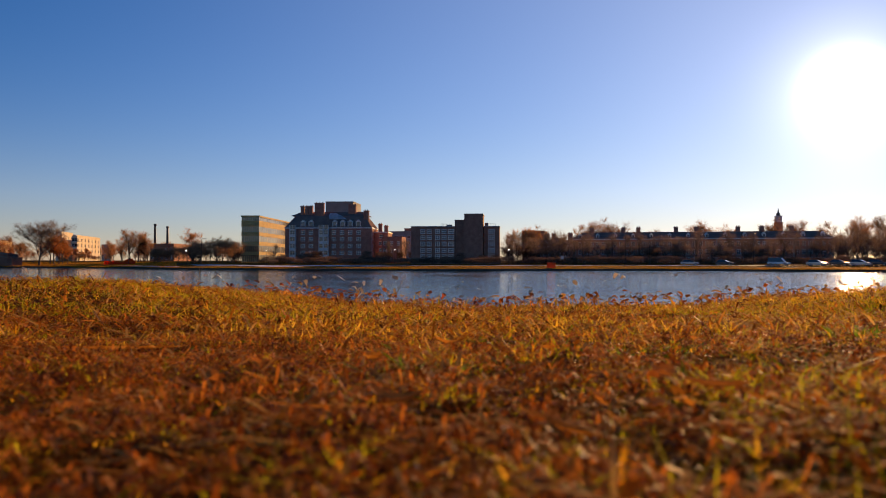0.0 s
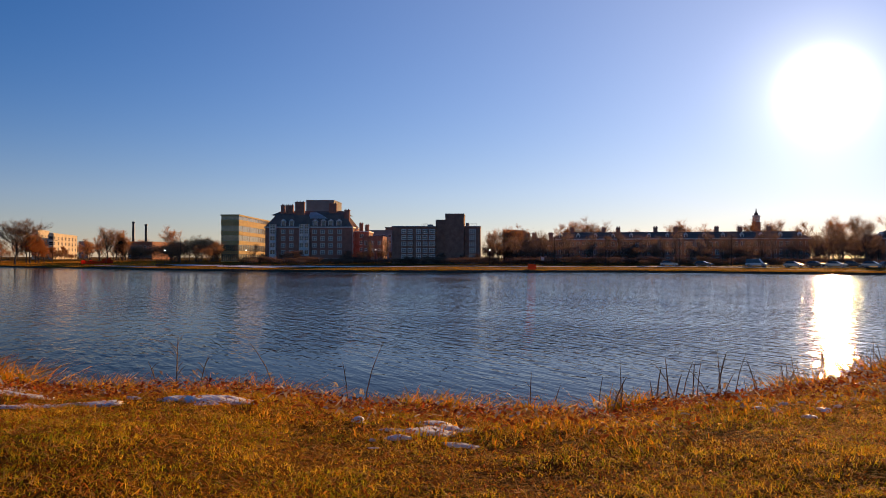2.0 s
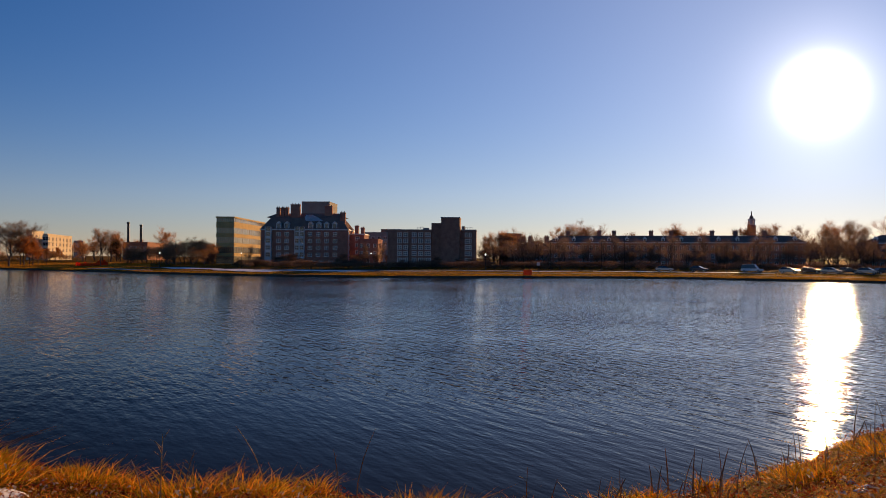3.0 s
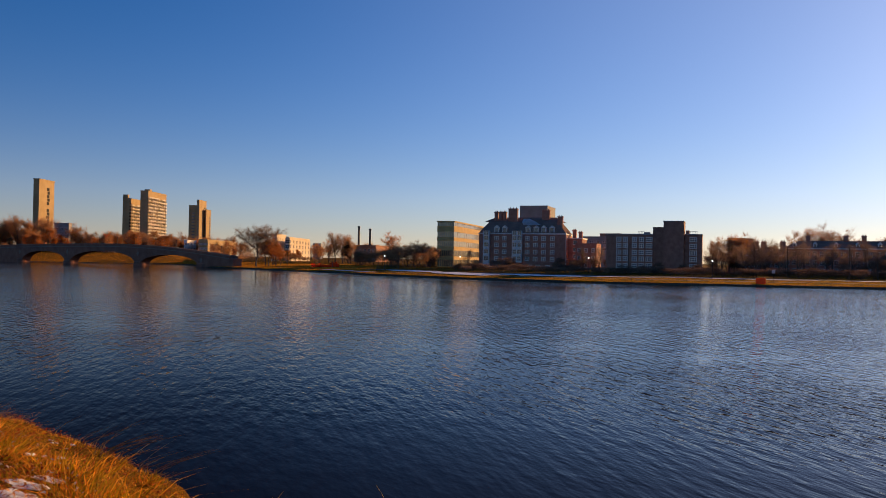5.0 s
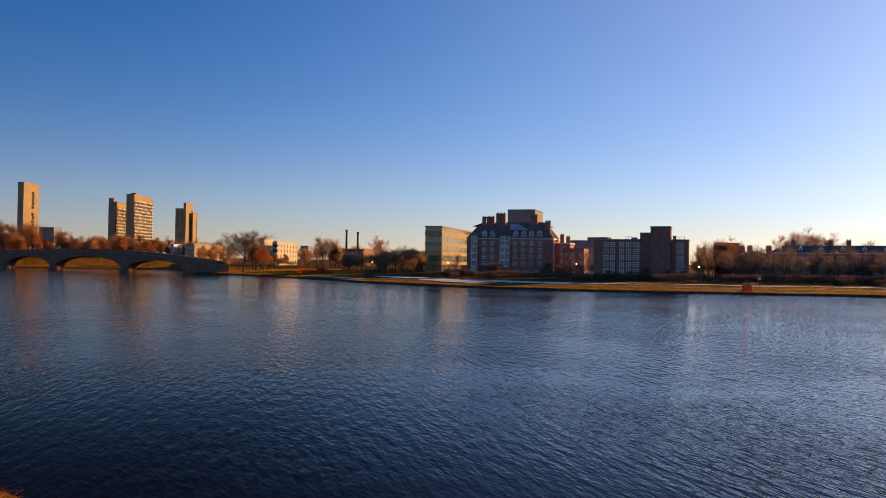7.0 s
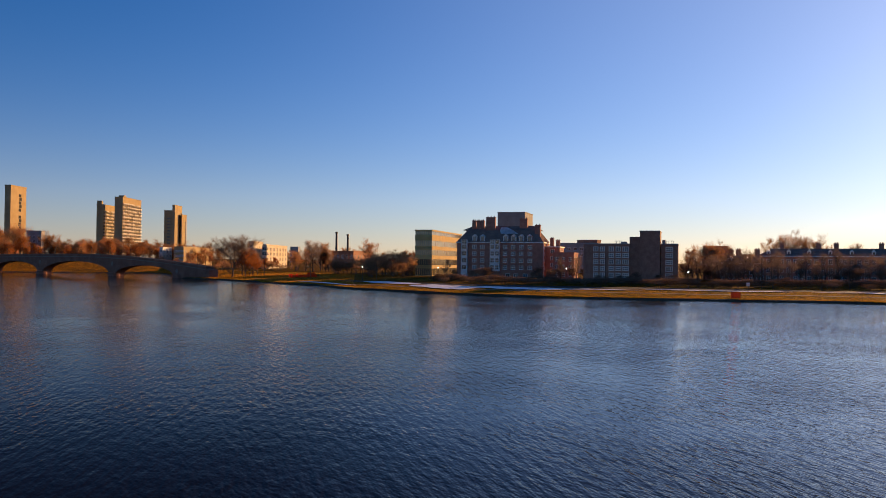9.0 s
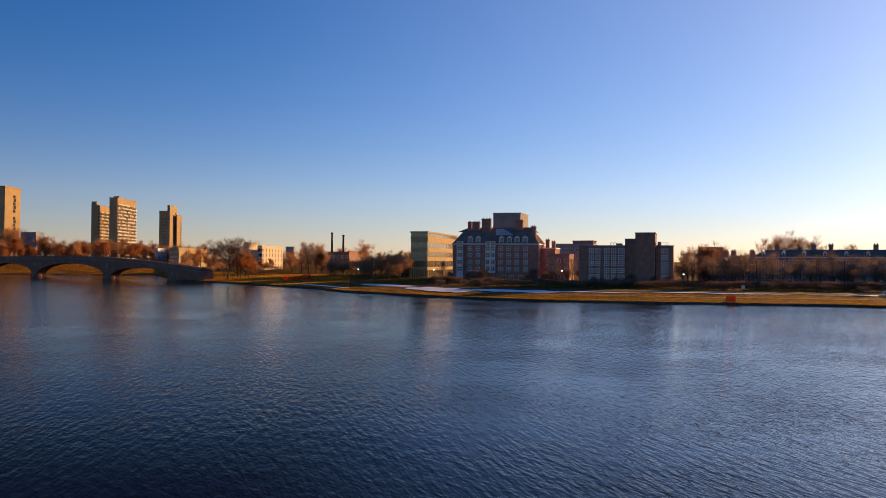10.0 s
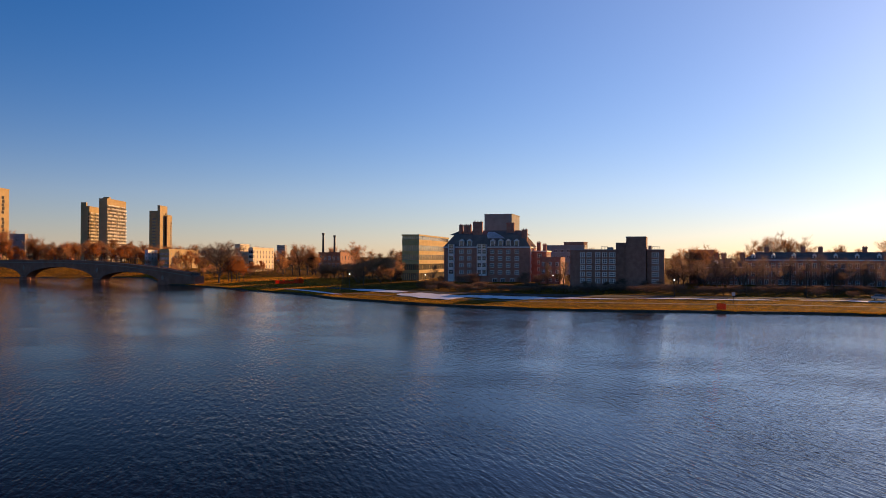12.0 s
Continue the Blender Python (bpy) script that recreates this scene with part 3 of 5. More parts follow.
def flats():
    a, turn, w = front_line(6.72, 258, 0.33, 256)
    b = thing("apartment_block", a, turn, "flat-roofed brown brick block with a blank stair tower", "building")
    k = w / 168.0
    blk = Block(b, 83 * k, 14, 0.2, 13.3, "brick_dark")
    rows = (2.9, 5.0, 7.05, 9.1, 11.1)
    for r in rows:
        for u in (22.5, 34.5, 50.5, 63):
            blk.add("front", u * k, r, 9.2 * k, 1.5, bars=(1, 1), rim=0.22)
        blk.add("front", 76.5 * k, r, 12.0 * k, 1.5, bars=(2, 1), rim=0.22)
    blk.build()
    t = Block(b, 19 * k, 12, 0.2, 15.7, "brick_dark", x=83 * k, y=0.6, name="stair_wall")
    t.build()
    t = Block(b, 35 * k, 13, 0.2, 17.3, "brick_dark", x=102 * k, y=-1.5, name="stair_tower", label="blank brown brick tower")
    t.build()
    t = Block(b, 30 * k, 13, 0.2, 13.3, "brick_dark", x=138 * k, y=0.4, name="end_wall")
    for r in rows:
        t.add("front", 15 * k, r, 13 * k, 1.5, bars=(2, 1), rim=0.22)
    t.build()
    ring_band(b, 0, 83 * k - 0.2, 0, 14, 13.3, 13.6, 0.12, "concrete_dark", "coping")
    ring_band(b, 102 * k, 137 * k, -1.5, 11.5, 17.3, 17.55, 0.12, "concrete_dark", "coping")
    ring_band(b, 138 * k + 0.2, 168 * k, 0.4, 13.4, 13.3, 13.6, 0.12, "concrete_dark", "coping")
    for x0, x1, y in ((55, 66, 4), (143, 160, 4)):
        bm = bmesh.new()
        for x in np.linspace(x0, x1, 5):
            tube(bm, [(x * k, y, 13.3), (x * k, y, 14.5)], [0.05, 0.05], 5)
        tube(bm, [(x0 * k, y, 14.5), (x1 * k, y, 14.5)], [0.05, 0.05], 5)
        part("roof_rail", bm, M["metal"], b)
    bm = bmesh.new()
    box(bm, 66 * k, 76 * k, 4, 7, 13.4, 14.3, 0.1)
    part("roof_plant", bm, M["concrete_dark"], b)
    bm = bmesh.new()
    box(bm, 140 * k, 146 * k, 3, 6, 13.4, 14.8, 0.1)
    part("roof_plant", bm, M["concrete_dark"], b)


def long_hall(name, az0, d0, az1, d1, eave, ridge, cols, chim, label, deep=13):
    a, turn, w = front_line(az0, d0, az1, d1)
    b = thing(name, a, turn, label, "building")
    blk = Block(b, w, deep, 0.2, eave, "brick")
    fh = (eave - 1.6) / 3
    for i in range(cols):
        for r in range(3):
            blk.add("front", w * (i + 0.5) / cols, 1.9 + r * fh, 1.35, fh * 0.62, bars=(1, 1))
    for i in range(3):
        for r in range(3):
            blk.add("right", deep * (i + 0.5) / 3, 1.9 + r * fh, 1.35, fh * 0.62)
    blk.build()
    ring_band(b, 0, w, 0, deep, eave, eave + 0.4, 0.3, "white", "cornice", "white cornice")
    hip_roof(b, 0, w, 0, deep, eave + 0.4, ridge, 4.5, label="dark slate roof")
    for i in range(cols // 3):
        dormer(b, w * (i * 3 + 1.5) / cols, 1.0, eave + 0.6, 1.2, 1.1, 2.2)
    for i in range(0, cols + 1, 6):
        bm = bmesh.new()
        x = w * i / cols
        x = min(max(x, 0.4), w - 0.4)
        box(bm, x - 0.28, x + 0.28, -0.22, -0.003, 0.5, eave)
        part("pilaster", bm, M["stone"], b, "pale stone pilaster")
    for c in chim:
        chimney(b, c * w, deep * 0.5, ridge - 2.0, ridge + 1.9, 1.5, 1.1, 2)
    return b, w


office()
dormitory()
b, w = plain_block("laboratory_building", "concrete block with a ribbed top and sunlit end", 12.85, 425, 10.9, 420, 0, 33.6, "panel", az2=10.35)
for i in range(12):
    bm = bmesh.new()
    box(bm, w * (i + 0.5) / 12 - 0.12, w * (i + 0.5) / 12 + 0.12, -0.06, -0.003, 22, 34.1)
    part("rib", bm, M["panel"], b)
plain_block("brick_annexe", "low red brick annexe with a flat roof", 8.85, 288, 7.4, 284, 0, 10.6, "brick", (2.5, 5.2, 7.9), 3, (1.1, 1.5), side_cols=3, az2=7.1)
plain_block("grey_hall", "grey flat-roofed building behind the brick annexe", 8.45, 388, 5.75, 385, 10, 16.6, "concrete_dark", (10.5, 13.5), 6, (1.7, 1.4))
plain_block("roof_house", "small dark rooftop plant house", 7.2, 391, 5.8, 388, 6, 18.2, "brick_dark")
flats()
long_hall("gabled_wing", -2.4, 296, -4.55, 292, 7.6, 11.0, 6, (0.12, 0.35, 0.9), "low brick wing with clustered chimneys")
hall, hall_w = long_hall("long_hall", -4.8, 300, -21.9, 306, 10.2, 13.2, 42, (0.08, 0.21, 0.27, 0.42, 0.5, 0.66, 0.75, 0.86), "long red brick college hall with slate roof and chimneys")
long_hall("river_hall", -25.2, 310, -36, 300, 10.0, 13.2, 24, (0.12, 0.4, 0.7), "red brick hall with a hipped slate roof")


def clock_tower():
    t = thing("bell_tower", at(-18.57, 440), 0, "slim white and brick bell tower with a pointed cap", "tower")
    bm = bmesh.new()
    box(bm, -1.7, 1.7, -1.7, 1.7, 0, 22.5)
    part("shaft", bm, M["brick"], t)
    bm = bmesh.new()
    for x in (-1.1, 1.1):
        for y in (-1.1, 1.1):
            box(bm, x - 0.3, x + 0.3, y - 0.3, y + 0.3, 22.5, 25.6)
    box(bm, -1.5, 1.5, -1.5, 1.5, 25.4, 25.9)
    box(bm, -0.6, 0.6, -0.6, 0.6, 22.5, 25.4)
    part("belfry", bm, M["white"], t)
    bm = bmesh.new()
    tube(bm, [(0, 0, 25.9), (0, 0, 27.0), (0, 0, 27.4), (0, 0, 30.0)], [1.1, 0.95, 0.45, 0.06], 8)
    part("cap", bm, M["slate"], t)


clock_tower()
plain_block("brick_stair_tower", "plain brown brick tower seen between bare trees", -1.3, 306, -1.9, 303, 8, 13.6, "brick_dark")


def slab_tower():
    """A tall plain shaft with one column of slot windows in its sunlit face."""
    a, turn, w, deep = corner_line(45.75, 45.42, 44.55, 762, 18)
    t = thing("residence_tower", a, turn, "tall tan concrete tower with a slotted column of windows", "tower")
    blk = Block(t, w, deep, 0, 68, "concrete")
    for i in range(18):
        if i % 6 == 5:
            continue
        blk.add("right", deep * (0.60 + 0.03 * (i % 2)), 10.5 + i * 3.05, deep * 0.17, 2.9, bars=(0, 0), mat="concrete_dark", sill=False, glass="slot_glass")
    blk.build()
    ring_band(t, 0, w, 0, deep, 68, 69, 0.2, "concrete", "parapet")


def balcony_tower(az0, az1, az2, d1, turn, z1, floors, core, label, balc=True):
    """A concrete residence slab: blank end to the river, balconies on the sunlit long side."""
    a, turn, w, deep = corner_line(az0, az1, az2, d1, turn)
    t = thing("tower_block", a, turn, label, "tower", "river towers")
    blk = Block(t, w, deep, 0, z1, "concrete")
    fh = z1 / floors
    cols = max(2, int(deep / 4))
    for i in range(2, floors - 2):
        for q in range(cols if balc else 1):
            blk.add("right", deep * ((q + 0.5) / cols if balc else 0.8), i * fh + 0.7, deep / cols * 0.84, fh * 0.7, bars=(1, 0), mat="white", sill=False, glass="slot_glass")
        if not balc:
            blk.add("front", w * 0.5, i * fh + 0.9, w * 0.35, fh * 0.5, bars=(0, 0), mat="concrete_dark", sill=False)
    blk.build()
    rnd = random.Random(int(az0 * 100))
    if balc:
        for i in range(2, floors - 1):
            for q in range(cols):
                if rnd.random() < 0.72:
                    bm = bmesh.new()
                    y0 = deep * q / cols + 0.3
                    y1 = deep * (q + 1) / cols - 0.3
                    box(bm, w + 0.003, w + 0.8, y0, y1, i * fh, i * fh + 0.2)
                    box(bm, w + 0.68, w + 0.8, y0, y1, i * fh + 0.2, i * fh + rnd.choice((0.8, 1.0, 1.2)))
                    part("balcony", bm, M["balcony"], t)
    if core:
        c = Block(t, w * 0.7, core[1], z1 - 4, z1 + core[0], "concrete", x=0.1, y=core[2], name="lift_core")
        c.build()
    ring_band(t, 0, w, 0, deep, z1, z1 + 0.5, 0.15, "concrete", "parapet")


slab_tower()
balcony_tower(40.4, 39.98, 39.3, 716, 18, 52, 19, (3.5, 3, 0.2), "concrete residence tower with a blank end wall and balconies")
balcony_tower(39.3, 38.8, 37.65, 690, 18, 57, 21, (2.2, 4, 8), "tall concrete residence tower with stacked balconies")
balcony_tower(36.2, 35.6, 35.4, 864, 18, 57.5, 18, None, "grey concrete residence tower in shade", False)
balcony_tower(35.12, 35.05, 34.75, 864, 18, 53.5, 17, None, "lower sunlit end of a concrete residence tower", False)
balcony_tower(35.68, 35.52, 35.05, 852, 18, 62.5, 20, None, "sunlit concrete residence tower with narrow windows", False)
plain_block("dark_flats", "dark blocky flats between trees", 44.45, 610, 43.6, 606, 5, 25.5, "concrete_dark", (12, 15, 18, 21), 3, (1.8, 1.6))
plain_block("terrace_flats", "low concrete terrace flats beside the towers", 35.4, 570, 34.9, 556, 16, 15.5, "concrete", (3, 6, 9, 12), 8, (1.8, 1.5), side_cols=5, az2=33.0)
plain_block("white_house", "small sunlit white house", 36.4, 575, 36.2, 568, 8, 15, "white", (9, 12), 1, (1.3, 1.5), side_cols=3, az2=35.6)
plain_block("cream_flats", "cream apartment building with rows of dark windows", 30.5, 486, 30.15, 470, 15, 17.8, "cream", (6, 9, 12, 14.6), 1, (1.6, 1.4), side_cols=4, az2=29.5, glass="slot_glass")
plain_block("cream_wing", "cream apartment wing in evening sun", 29.5, 476, 29.3, 462, 15, 15.9, "cream", (4, 7, 10, 12.8), 1, (2.6, 1.9), side_cols=7, trim="white", az2=27.85, glass="slot_glass")
plain_block("distant_tower", "grey high-rise far behind the trees", 27.75, 1500, 27.2, 1496, 14, 33, "concrete_dark", (8, 12, 16, 20, 24, 28), 4, (2.2, 2.4))
plain_block("brick_house", "dark brick house among trees", 46.6, 650, 45.3, 642, 10, 13, "brick", (3, 6, 9), 6, (1.3, 1.6), roof=4.5, side_cols=3)
plain_block("hillside_house", "brick house seen through bare trees", 42.0, 652, 40.9, 648, 10, 14, "brick_orange", (3, 6, 9), 5, (1.3, 1.6), roof=3.5, side_cols=3)


def power_plant():
    b, w = plain_block("brick_works", "brick works hall with a sunlit end", 24.75, 578, 23.2, 560, 6, 14.0, "brick_orange", (4, 9), 5, (1.8, 2.8), side_cols=6, az2=21.85)
    for az, d, z in ((24.42, 583, 28.5), (23.62, 583, 26.9)):
        s = thing("smokestack", at(az, d), 0, "slim dark smokestack with a banded top", "smokestack", "smokestacks")
        bm = bmesh.new()
        tube(bm, [(0, 0, 0), (0, 0, z * 0.6), (0, 0, z - 1.2)], [1.0, 0.85, 0.72], 12)
        part("shaft", bm, M["iron"], s)
        bm = bmesh.new()
        tube(bm, [(0, 0, z - 1.2), (0, 0, z - 1.0), (0, 0, z)], [0.8, 1.0, 0.95], 12)
        part("rim", bm, M["iron"], s)


power_plant()


# ---- the footbridge ----
def deck_z(x):
    return 8.15 - ((x + 28) / 87) ** 2 * 4.6 if x > -28 else 8.15 - ((x + 28) / 110) ** 2 * 1.2


def footbridge():
    o = at(39.1, 360)
    b = thing("footbridge", o, math.degrees(math.atan2(-0.299, 0.954)), "three-arched brick footbridge over the river", "bridge")
    piers, half, width = (41.0, -1.5, -57.5, -102.0), 2.1, 4.2

    def under(x):
        for p, q in zip(piers[1:], piers):
            lo, hi = p + half, q - half
            if lo < x < hi:
                s = (x - (lo + hi) / 2) / ((hi - lo) / 2)
                crown = deck_z((lo + hi) / 2) - 2.1
                return 0.5 + (crown - 0.5) * math.sqrt(max(0, 1 - s * s)) ** 0.9
        return -1.2

    xs = sorted({*np.arange(-125, 61, 1.0), *[p + s * (half + e) for p in piers for s in (-1, 1) for e in (-0.01, 0.01)]})
    bm = bmesh.new()
    cols = []
    for x in xs:
        t, u = deck_z(x), under(x)
        cols.append([bm.verts.new(p) for p in ((x, 0, u), (x, 0, t), (x, width, t), (x, width, u))])
    for c0, c1 in zip(cols, cols[1:]):
        for i, j in ((0, 1), (1, 2), (2, 3), (3, 0)):
            bm.faces.new((c0[i], c1[i], c1[j], c0[j]))
    bm.faces.new(cols[0])
    bm.faces.new(cols[-1])
    bmesh.ops.recalc_face_normals(bm, faces=bm.faces[:])
    part("arch_wall", bm, M["bridge"], b)
    for name, y0, y1, za, zb, mat in (("parapet", -0.15, 0.2, 0.0, 0.9, "bridge"), ("parapet", width - 0.2, width + 0.15, 0, 0.9, "bridge"), ("coping", -0.3, 0.35, 0.903, 1.1, "coping"), ("string_course", -0.12, -0.003, -0.3, 0.0, "coping")):
        bm = bmesh.new()
        rings = [[bm.verts.new((x, y, deck_z(x) + z)) for y, z in ((y0, za), (y1, za), (y1, zb), (y0, zb))] for x in range(-125, 59, 3)]
        for r0, r1 in zip(rings, rings[1:]):
            for i in range(4):
                bm.faces.new((r0[i], r1[i], r1[i - 3], r0[i - 3]))
        bm.faces.new(rings[0])
        bm.faces.new(rings[-1])
        bmesh.ops.recalc_face_normals(bm, faces=bm.faces[:])
        part(name, bm, M[mat], b)
    for p in piers:
        bm = bmesh.new()
        tube(bm, [(p, 1.0, -1.2), (p, 1.0, 1.3), (p, 1.0, 1.8)], [2.7, 2.5, 1.9], 12)
        part("pier", bm, M["bridge"], b)
        bm = bmesh.new()
        z = deck_z(p) - 2.6
        v = [bm.verts.new((p + dx, y, z + dz)) for y in (-0.12, -0.003) for dx, dz in ((-0.9, 0), (0, -1.1), (0.9, 0), (0, 1.1))]
        for q in ((0, 1, 2, 3), (0, 4, 5, 1), (1, 5, 6, 2), (2, 6, 7, 3), (3, 7, 4, 0)):
            bm.faces.new([v[i] for i in q])
        part("medallion", bm, M["coping"], b, "carved stone diamond")
    for x in np.arange(-115, 56, 14.0):
        bm = bmesh.new()
        z = deck_z(x) + 1.1
        tube(bm, [(x, 0.1, z), (x, 0.1, z + 2.6)], [0.07, 0.05], 6)
        box(bm, x - 0.18, x + 0.18, -0.08, 0.28, z + 2.6, z + 3.1, 0.05)
        part("lamp_post", bm, M["iron"], b)


footbridge()


# ---- trees ----
def tree_meshes(seed, height=10.0, spread=0.42, twigs=1500, crown_from=0.3, twig_w=0.05, leaf=None, leaves=0, limbs=9, twig_mat="twig"):
    """Trunk with limbs, and a crown of fine twigs (or leaves), as two meshes."""
    rnd = random.Random(seed)
    bm = bmesh.new()
    tips = []

    def grow(p, way, length, r, depth):
        pts, rad = [p], [r]
        w = way.normalized()
        for i in range(4):
            w = (w + Vector((rnd.uniform(-1, 1), rnd.uniform(-1, 1), rnd.uniform(-0.3, 0.7))) * 0.16).normalized()
            p = p + w * length / 4
            pts.append(p)
            rad.append(r * (1 - 0.17 * (i + 1)))
        tube(bm, pts, rad, 6 if depth == 0 else 4)
        if depth < 3:
            n = limbs if depth == 0 else (5 if depth == 1 else 3)
            for i in range(n):
                f = crown_from + (1 - crown_from) * (i + rnd.random()) / n if depth == 0 else rnd.uniform(0.3, 1)
                k = min(int(f * 4), 3)
                base = pts[k].lerp(pts[k + 1], f * 4 - k)
                a = rnd.uniform(0, 2 * math.pi)
                up = 0.75 if depth == 0 else 0.5
                d = Vector((math.cos(a), math.sin(a), up + rnd.uniform(-0.2, 0.5)))
                d = (d + w * 0.35).normalized()
                ln = height * spread * (1.05 - 0.45 * f) * rnd.uniform(0.8, 1.15) if depth == 0 else length * rnd.uniform(0.42, 0.65)
                grow(base, d, ln, rad[k] * (0.5 if depth == 0 else 0.6), depth + 1)
        if depth >= 1:
            tips.extend((pts[i].lerp(pts[i + 1], rnd.random()), w) for i in range(1, 4) for _ in range(depth))

    grow(Vector((0, 0, -0.3)), Vector((0, 0, 1)), height * 0.72, height * 0.022, 0)
    me = bpy.data.meshes.new("trunk")
    bm.to_mesh(me)
    bm.free()
    me.materials.append(M["bark"])
    verts, faces = [], []

    def blade(p, d, ln, wd):
        s = d.orthogonal().normalized()
        s = Matrix.Rotation(rnd.uniform(0, 6.28), 3, d) @ s
        i = len(verts)
        q = p + d * ln
        verts.extend((p - s * wd, p + s * wd, q))
        faces.append((i, i + 1, i + 2))

    for _ in range(twigs):
        p, w = rnd.choice(tips)
        d = (w * 1.0 + Vector((rnd.gauss(0, 0.5), rnd.gauss(0, 0.5), rnd.gauss(0.35, 0.4)))).normalized()
        ln = rnd.uniform(0.06, 0.17) * height
        blade(p, d, ln, twig_w * 0.5)
        for _ in range(2):
            e = (d + Vector((rnd.gauss(0, 0.5), rnd.gauss(0, 0.5), rnd.gauss(0.1, 0.5)))).normalized()
            blade(p + d * ln * rnd.uniform(0.3, 0.8), e, ln * 0.6, twig_w * 0.38)
    tw = mesh_of("crown", verts, faces, M[twig_mat])
    lm = None
    if leaf:
        verts, faces = [], []
        for _ in range(leaves):
            p, w = rnd.choice(tips)
            p = p + Vector((rnd.gauss(0, 0.5), rnd.gauss(0, 0.5), rnd.gauss(0, 0.45))) * height * 0.07
            a, b = Vector((rnd.gauss(0, 1), rnd.gauss(0, 1), rnd.gauss(0, 1))).normalized(), Vector((rnd.gauss(0, 1), rnd.gauss(0, 1), rnd.gauss(0, 1))).normalized()
            s = 0.022 * height * rnd.uniform(0.6, 1.3)
            i = len(verts)
            verts.extend((p - a * s, p + b * s * 0.6, p + a * s, p - b * s * 0.6))
            faces.append((i, i + 1, i + 2, i + 3))
        lm = mesh_of("foliage", verts, faces, leaf)
    return me, tw, lm


def make_tree(name, meshes, label, category="tree", group=""):
    t = thing(name, (0, 0, 0), 0, label, category, group)
    for n, me in zip(("trunk", "crown", "foliage"), meshes):
        if me:
            part(n, me, None, t)
    return t


def plant(proto, az, d, size=1.0, turn=None, dz=0.0):
    p = at(az, d)
    m = pose(p.x, p.y, ground_z(p.x, p.y) - 0.05 + dz, 0, 0, random.uniform(0, 360) if turn is None else turn)
    c = copy_thing(proto, m)
    c.scale = (size, size, size)
    return c


PROTO = [make_tree("bare_tree", tree_meshes(11 + i, 10, 0.36 + 0.04 * (i % 3), 2300, 0.14, 0.028, limbs=12), "bare brown winter tree with fine twigs", "tree", "bare trees") for i in range(5)]
WISPY = [make_tree("slender_tree", tree_meshes(91 + i, 10, 0.36, 2200, 0.14, 0.013, limbs=12, twig_mat="hall_twig"), "slender bare tree before the brick hall", "tree", "slender trees") for i in range(3)]
BUSH = [make_tree("bush", tree_meshes(31 + i, 4, 0.75, 1700, 0.02, 0.024, limbs=14, twig_mat="shrub"), "bare tangled brown shrub", "shrub", "shrubs") for i in range(3)]
LOW = [make_tree("hedge_bush", tree_meshes(131 + i, 4, 0.8, 2200, 0.02, 0.03, limbs=16, twig_mat="undergrowth"), "low dark leafless hedge bush beside the road", "shrub", "roadside hedge") for i in range(2)]
LEAFY = [make_tree("leafy_tree", tree_meshes(51 + i, 9, 0.4, 700, 0.2, 0.05, M["oak_leaf"], 1500), "tree with withered rust-brown leaves", "tree", "rust-leaved trees") for i in range(2)]
FIR = make_tree("evergreen_tree", tree_meshes(71, 8, 0.34, 500, 0.05, 0.06, M["evergreen"], 2200, 16), "dark evergreen tree on the bank", "tree")

# the broad oak on the point, half its leaves still on
oak = make_tree("oak_tree", tree_meshes(5, 11, 0.78, 5200, 0.30, 0.026, limbs=16, twig_mat="hall_twig"), "broad old oak with bare spreading boughs", "tree")
p = at(31.45, 314)
oak.matrix_world = pose(p.x, p.y, ground_z(p.x, p.y), 0, 0, 40)
oak.scale = (1.65, 1.65, 1.12)
for az, d, s in ((30.6, 322, 1.2), (30.1, 326, 1.1), (30.3, 332, 1.25), (30.8, 330, 1.2), (29.8, 330, 0.85)):
    plant(LEAFY[0], az, d, s)
R = random.Random(4)
# wood behind the bridge and round the towers
for i in range(60):
    az = 33 + 17 * (i + R.random()) / 60
    tall = 1.15 if az > 44.6 else 0.9
    plant(R.choice(PROTO), az, R.uniform(575, 660), R.uniform(1.2, 2.0) * tall)
for i in range(44):
    az = 33 + 17 * (i + R.random()) / 44
    plant(R.choice(LEAFY), az, R.uniform(545, 620), R.uniform(0.9, 1.8) * (1.1 if az > 44.6 else 0.9))
for i in range(22):
    az = 33.5 + 15 * (i + R.random()) / 22
    plant(R.choice(BUSH), az, R.uniform(535, 560), R.uniform(0.6, 1.2))
for i in range(9):
    plant(R.choice(BUSH), R.uniform(31.5, 34.8), R.uniform(350, 430), R.uniform(0.7, 1.3))
for az, d, s in ((32.6, 410, 0.9), (33.6, 400, 0.8), (34.3, 420, 0.95)):
    plant(R.choice(PROTO), az, d, s)
# low hedge behind the road
for i in range(150):
    az = 17.5 - 53 * (i + R.random()) / 150
    c = plant(R.choice(LOW), az, float(far_shore(az)) + R.uniform(55, 72), 1.0)
    s = R.uniform(0.55, 1.0)
    c.scale = (s * 1.25, s * 1.25, s * 0.55)
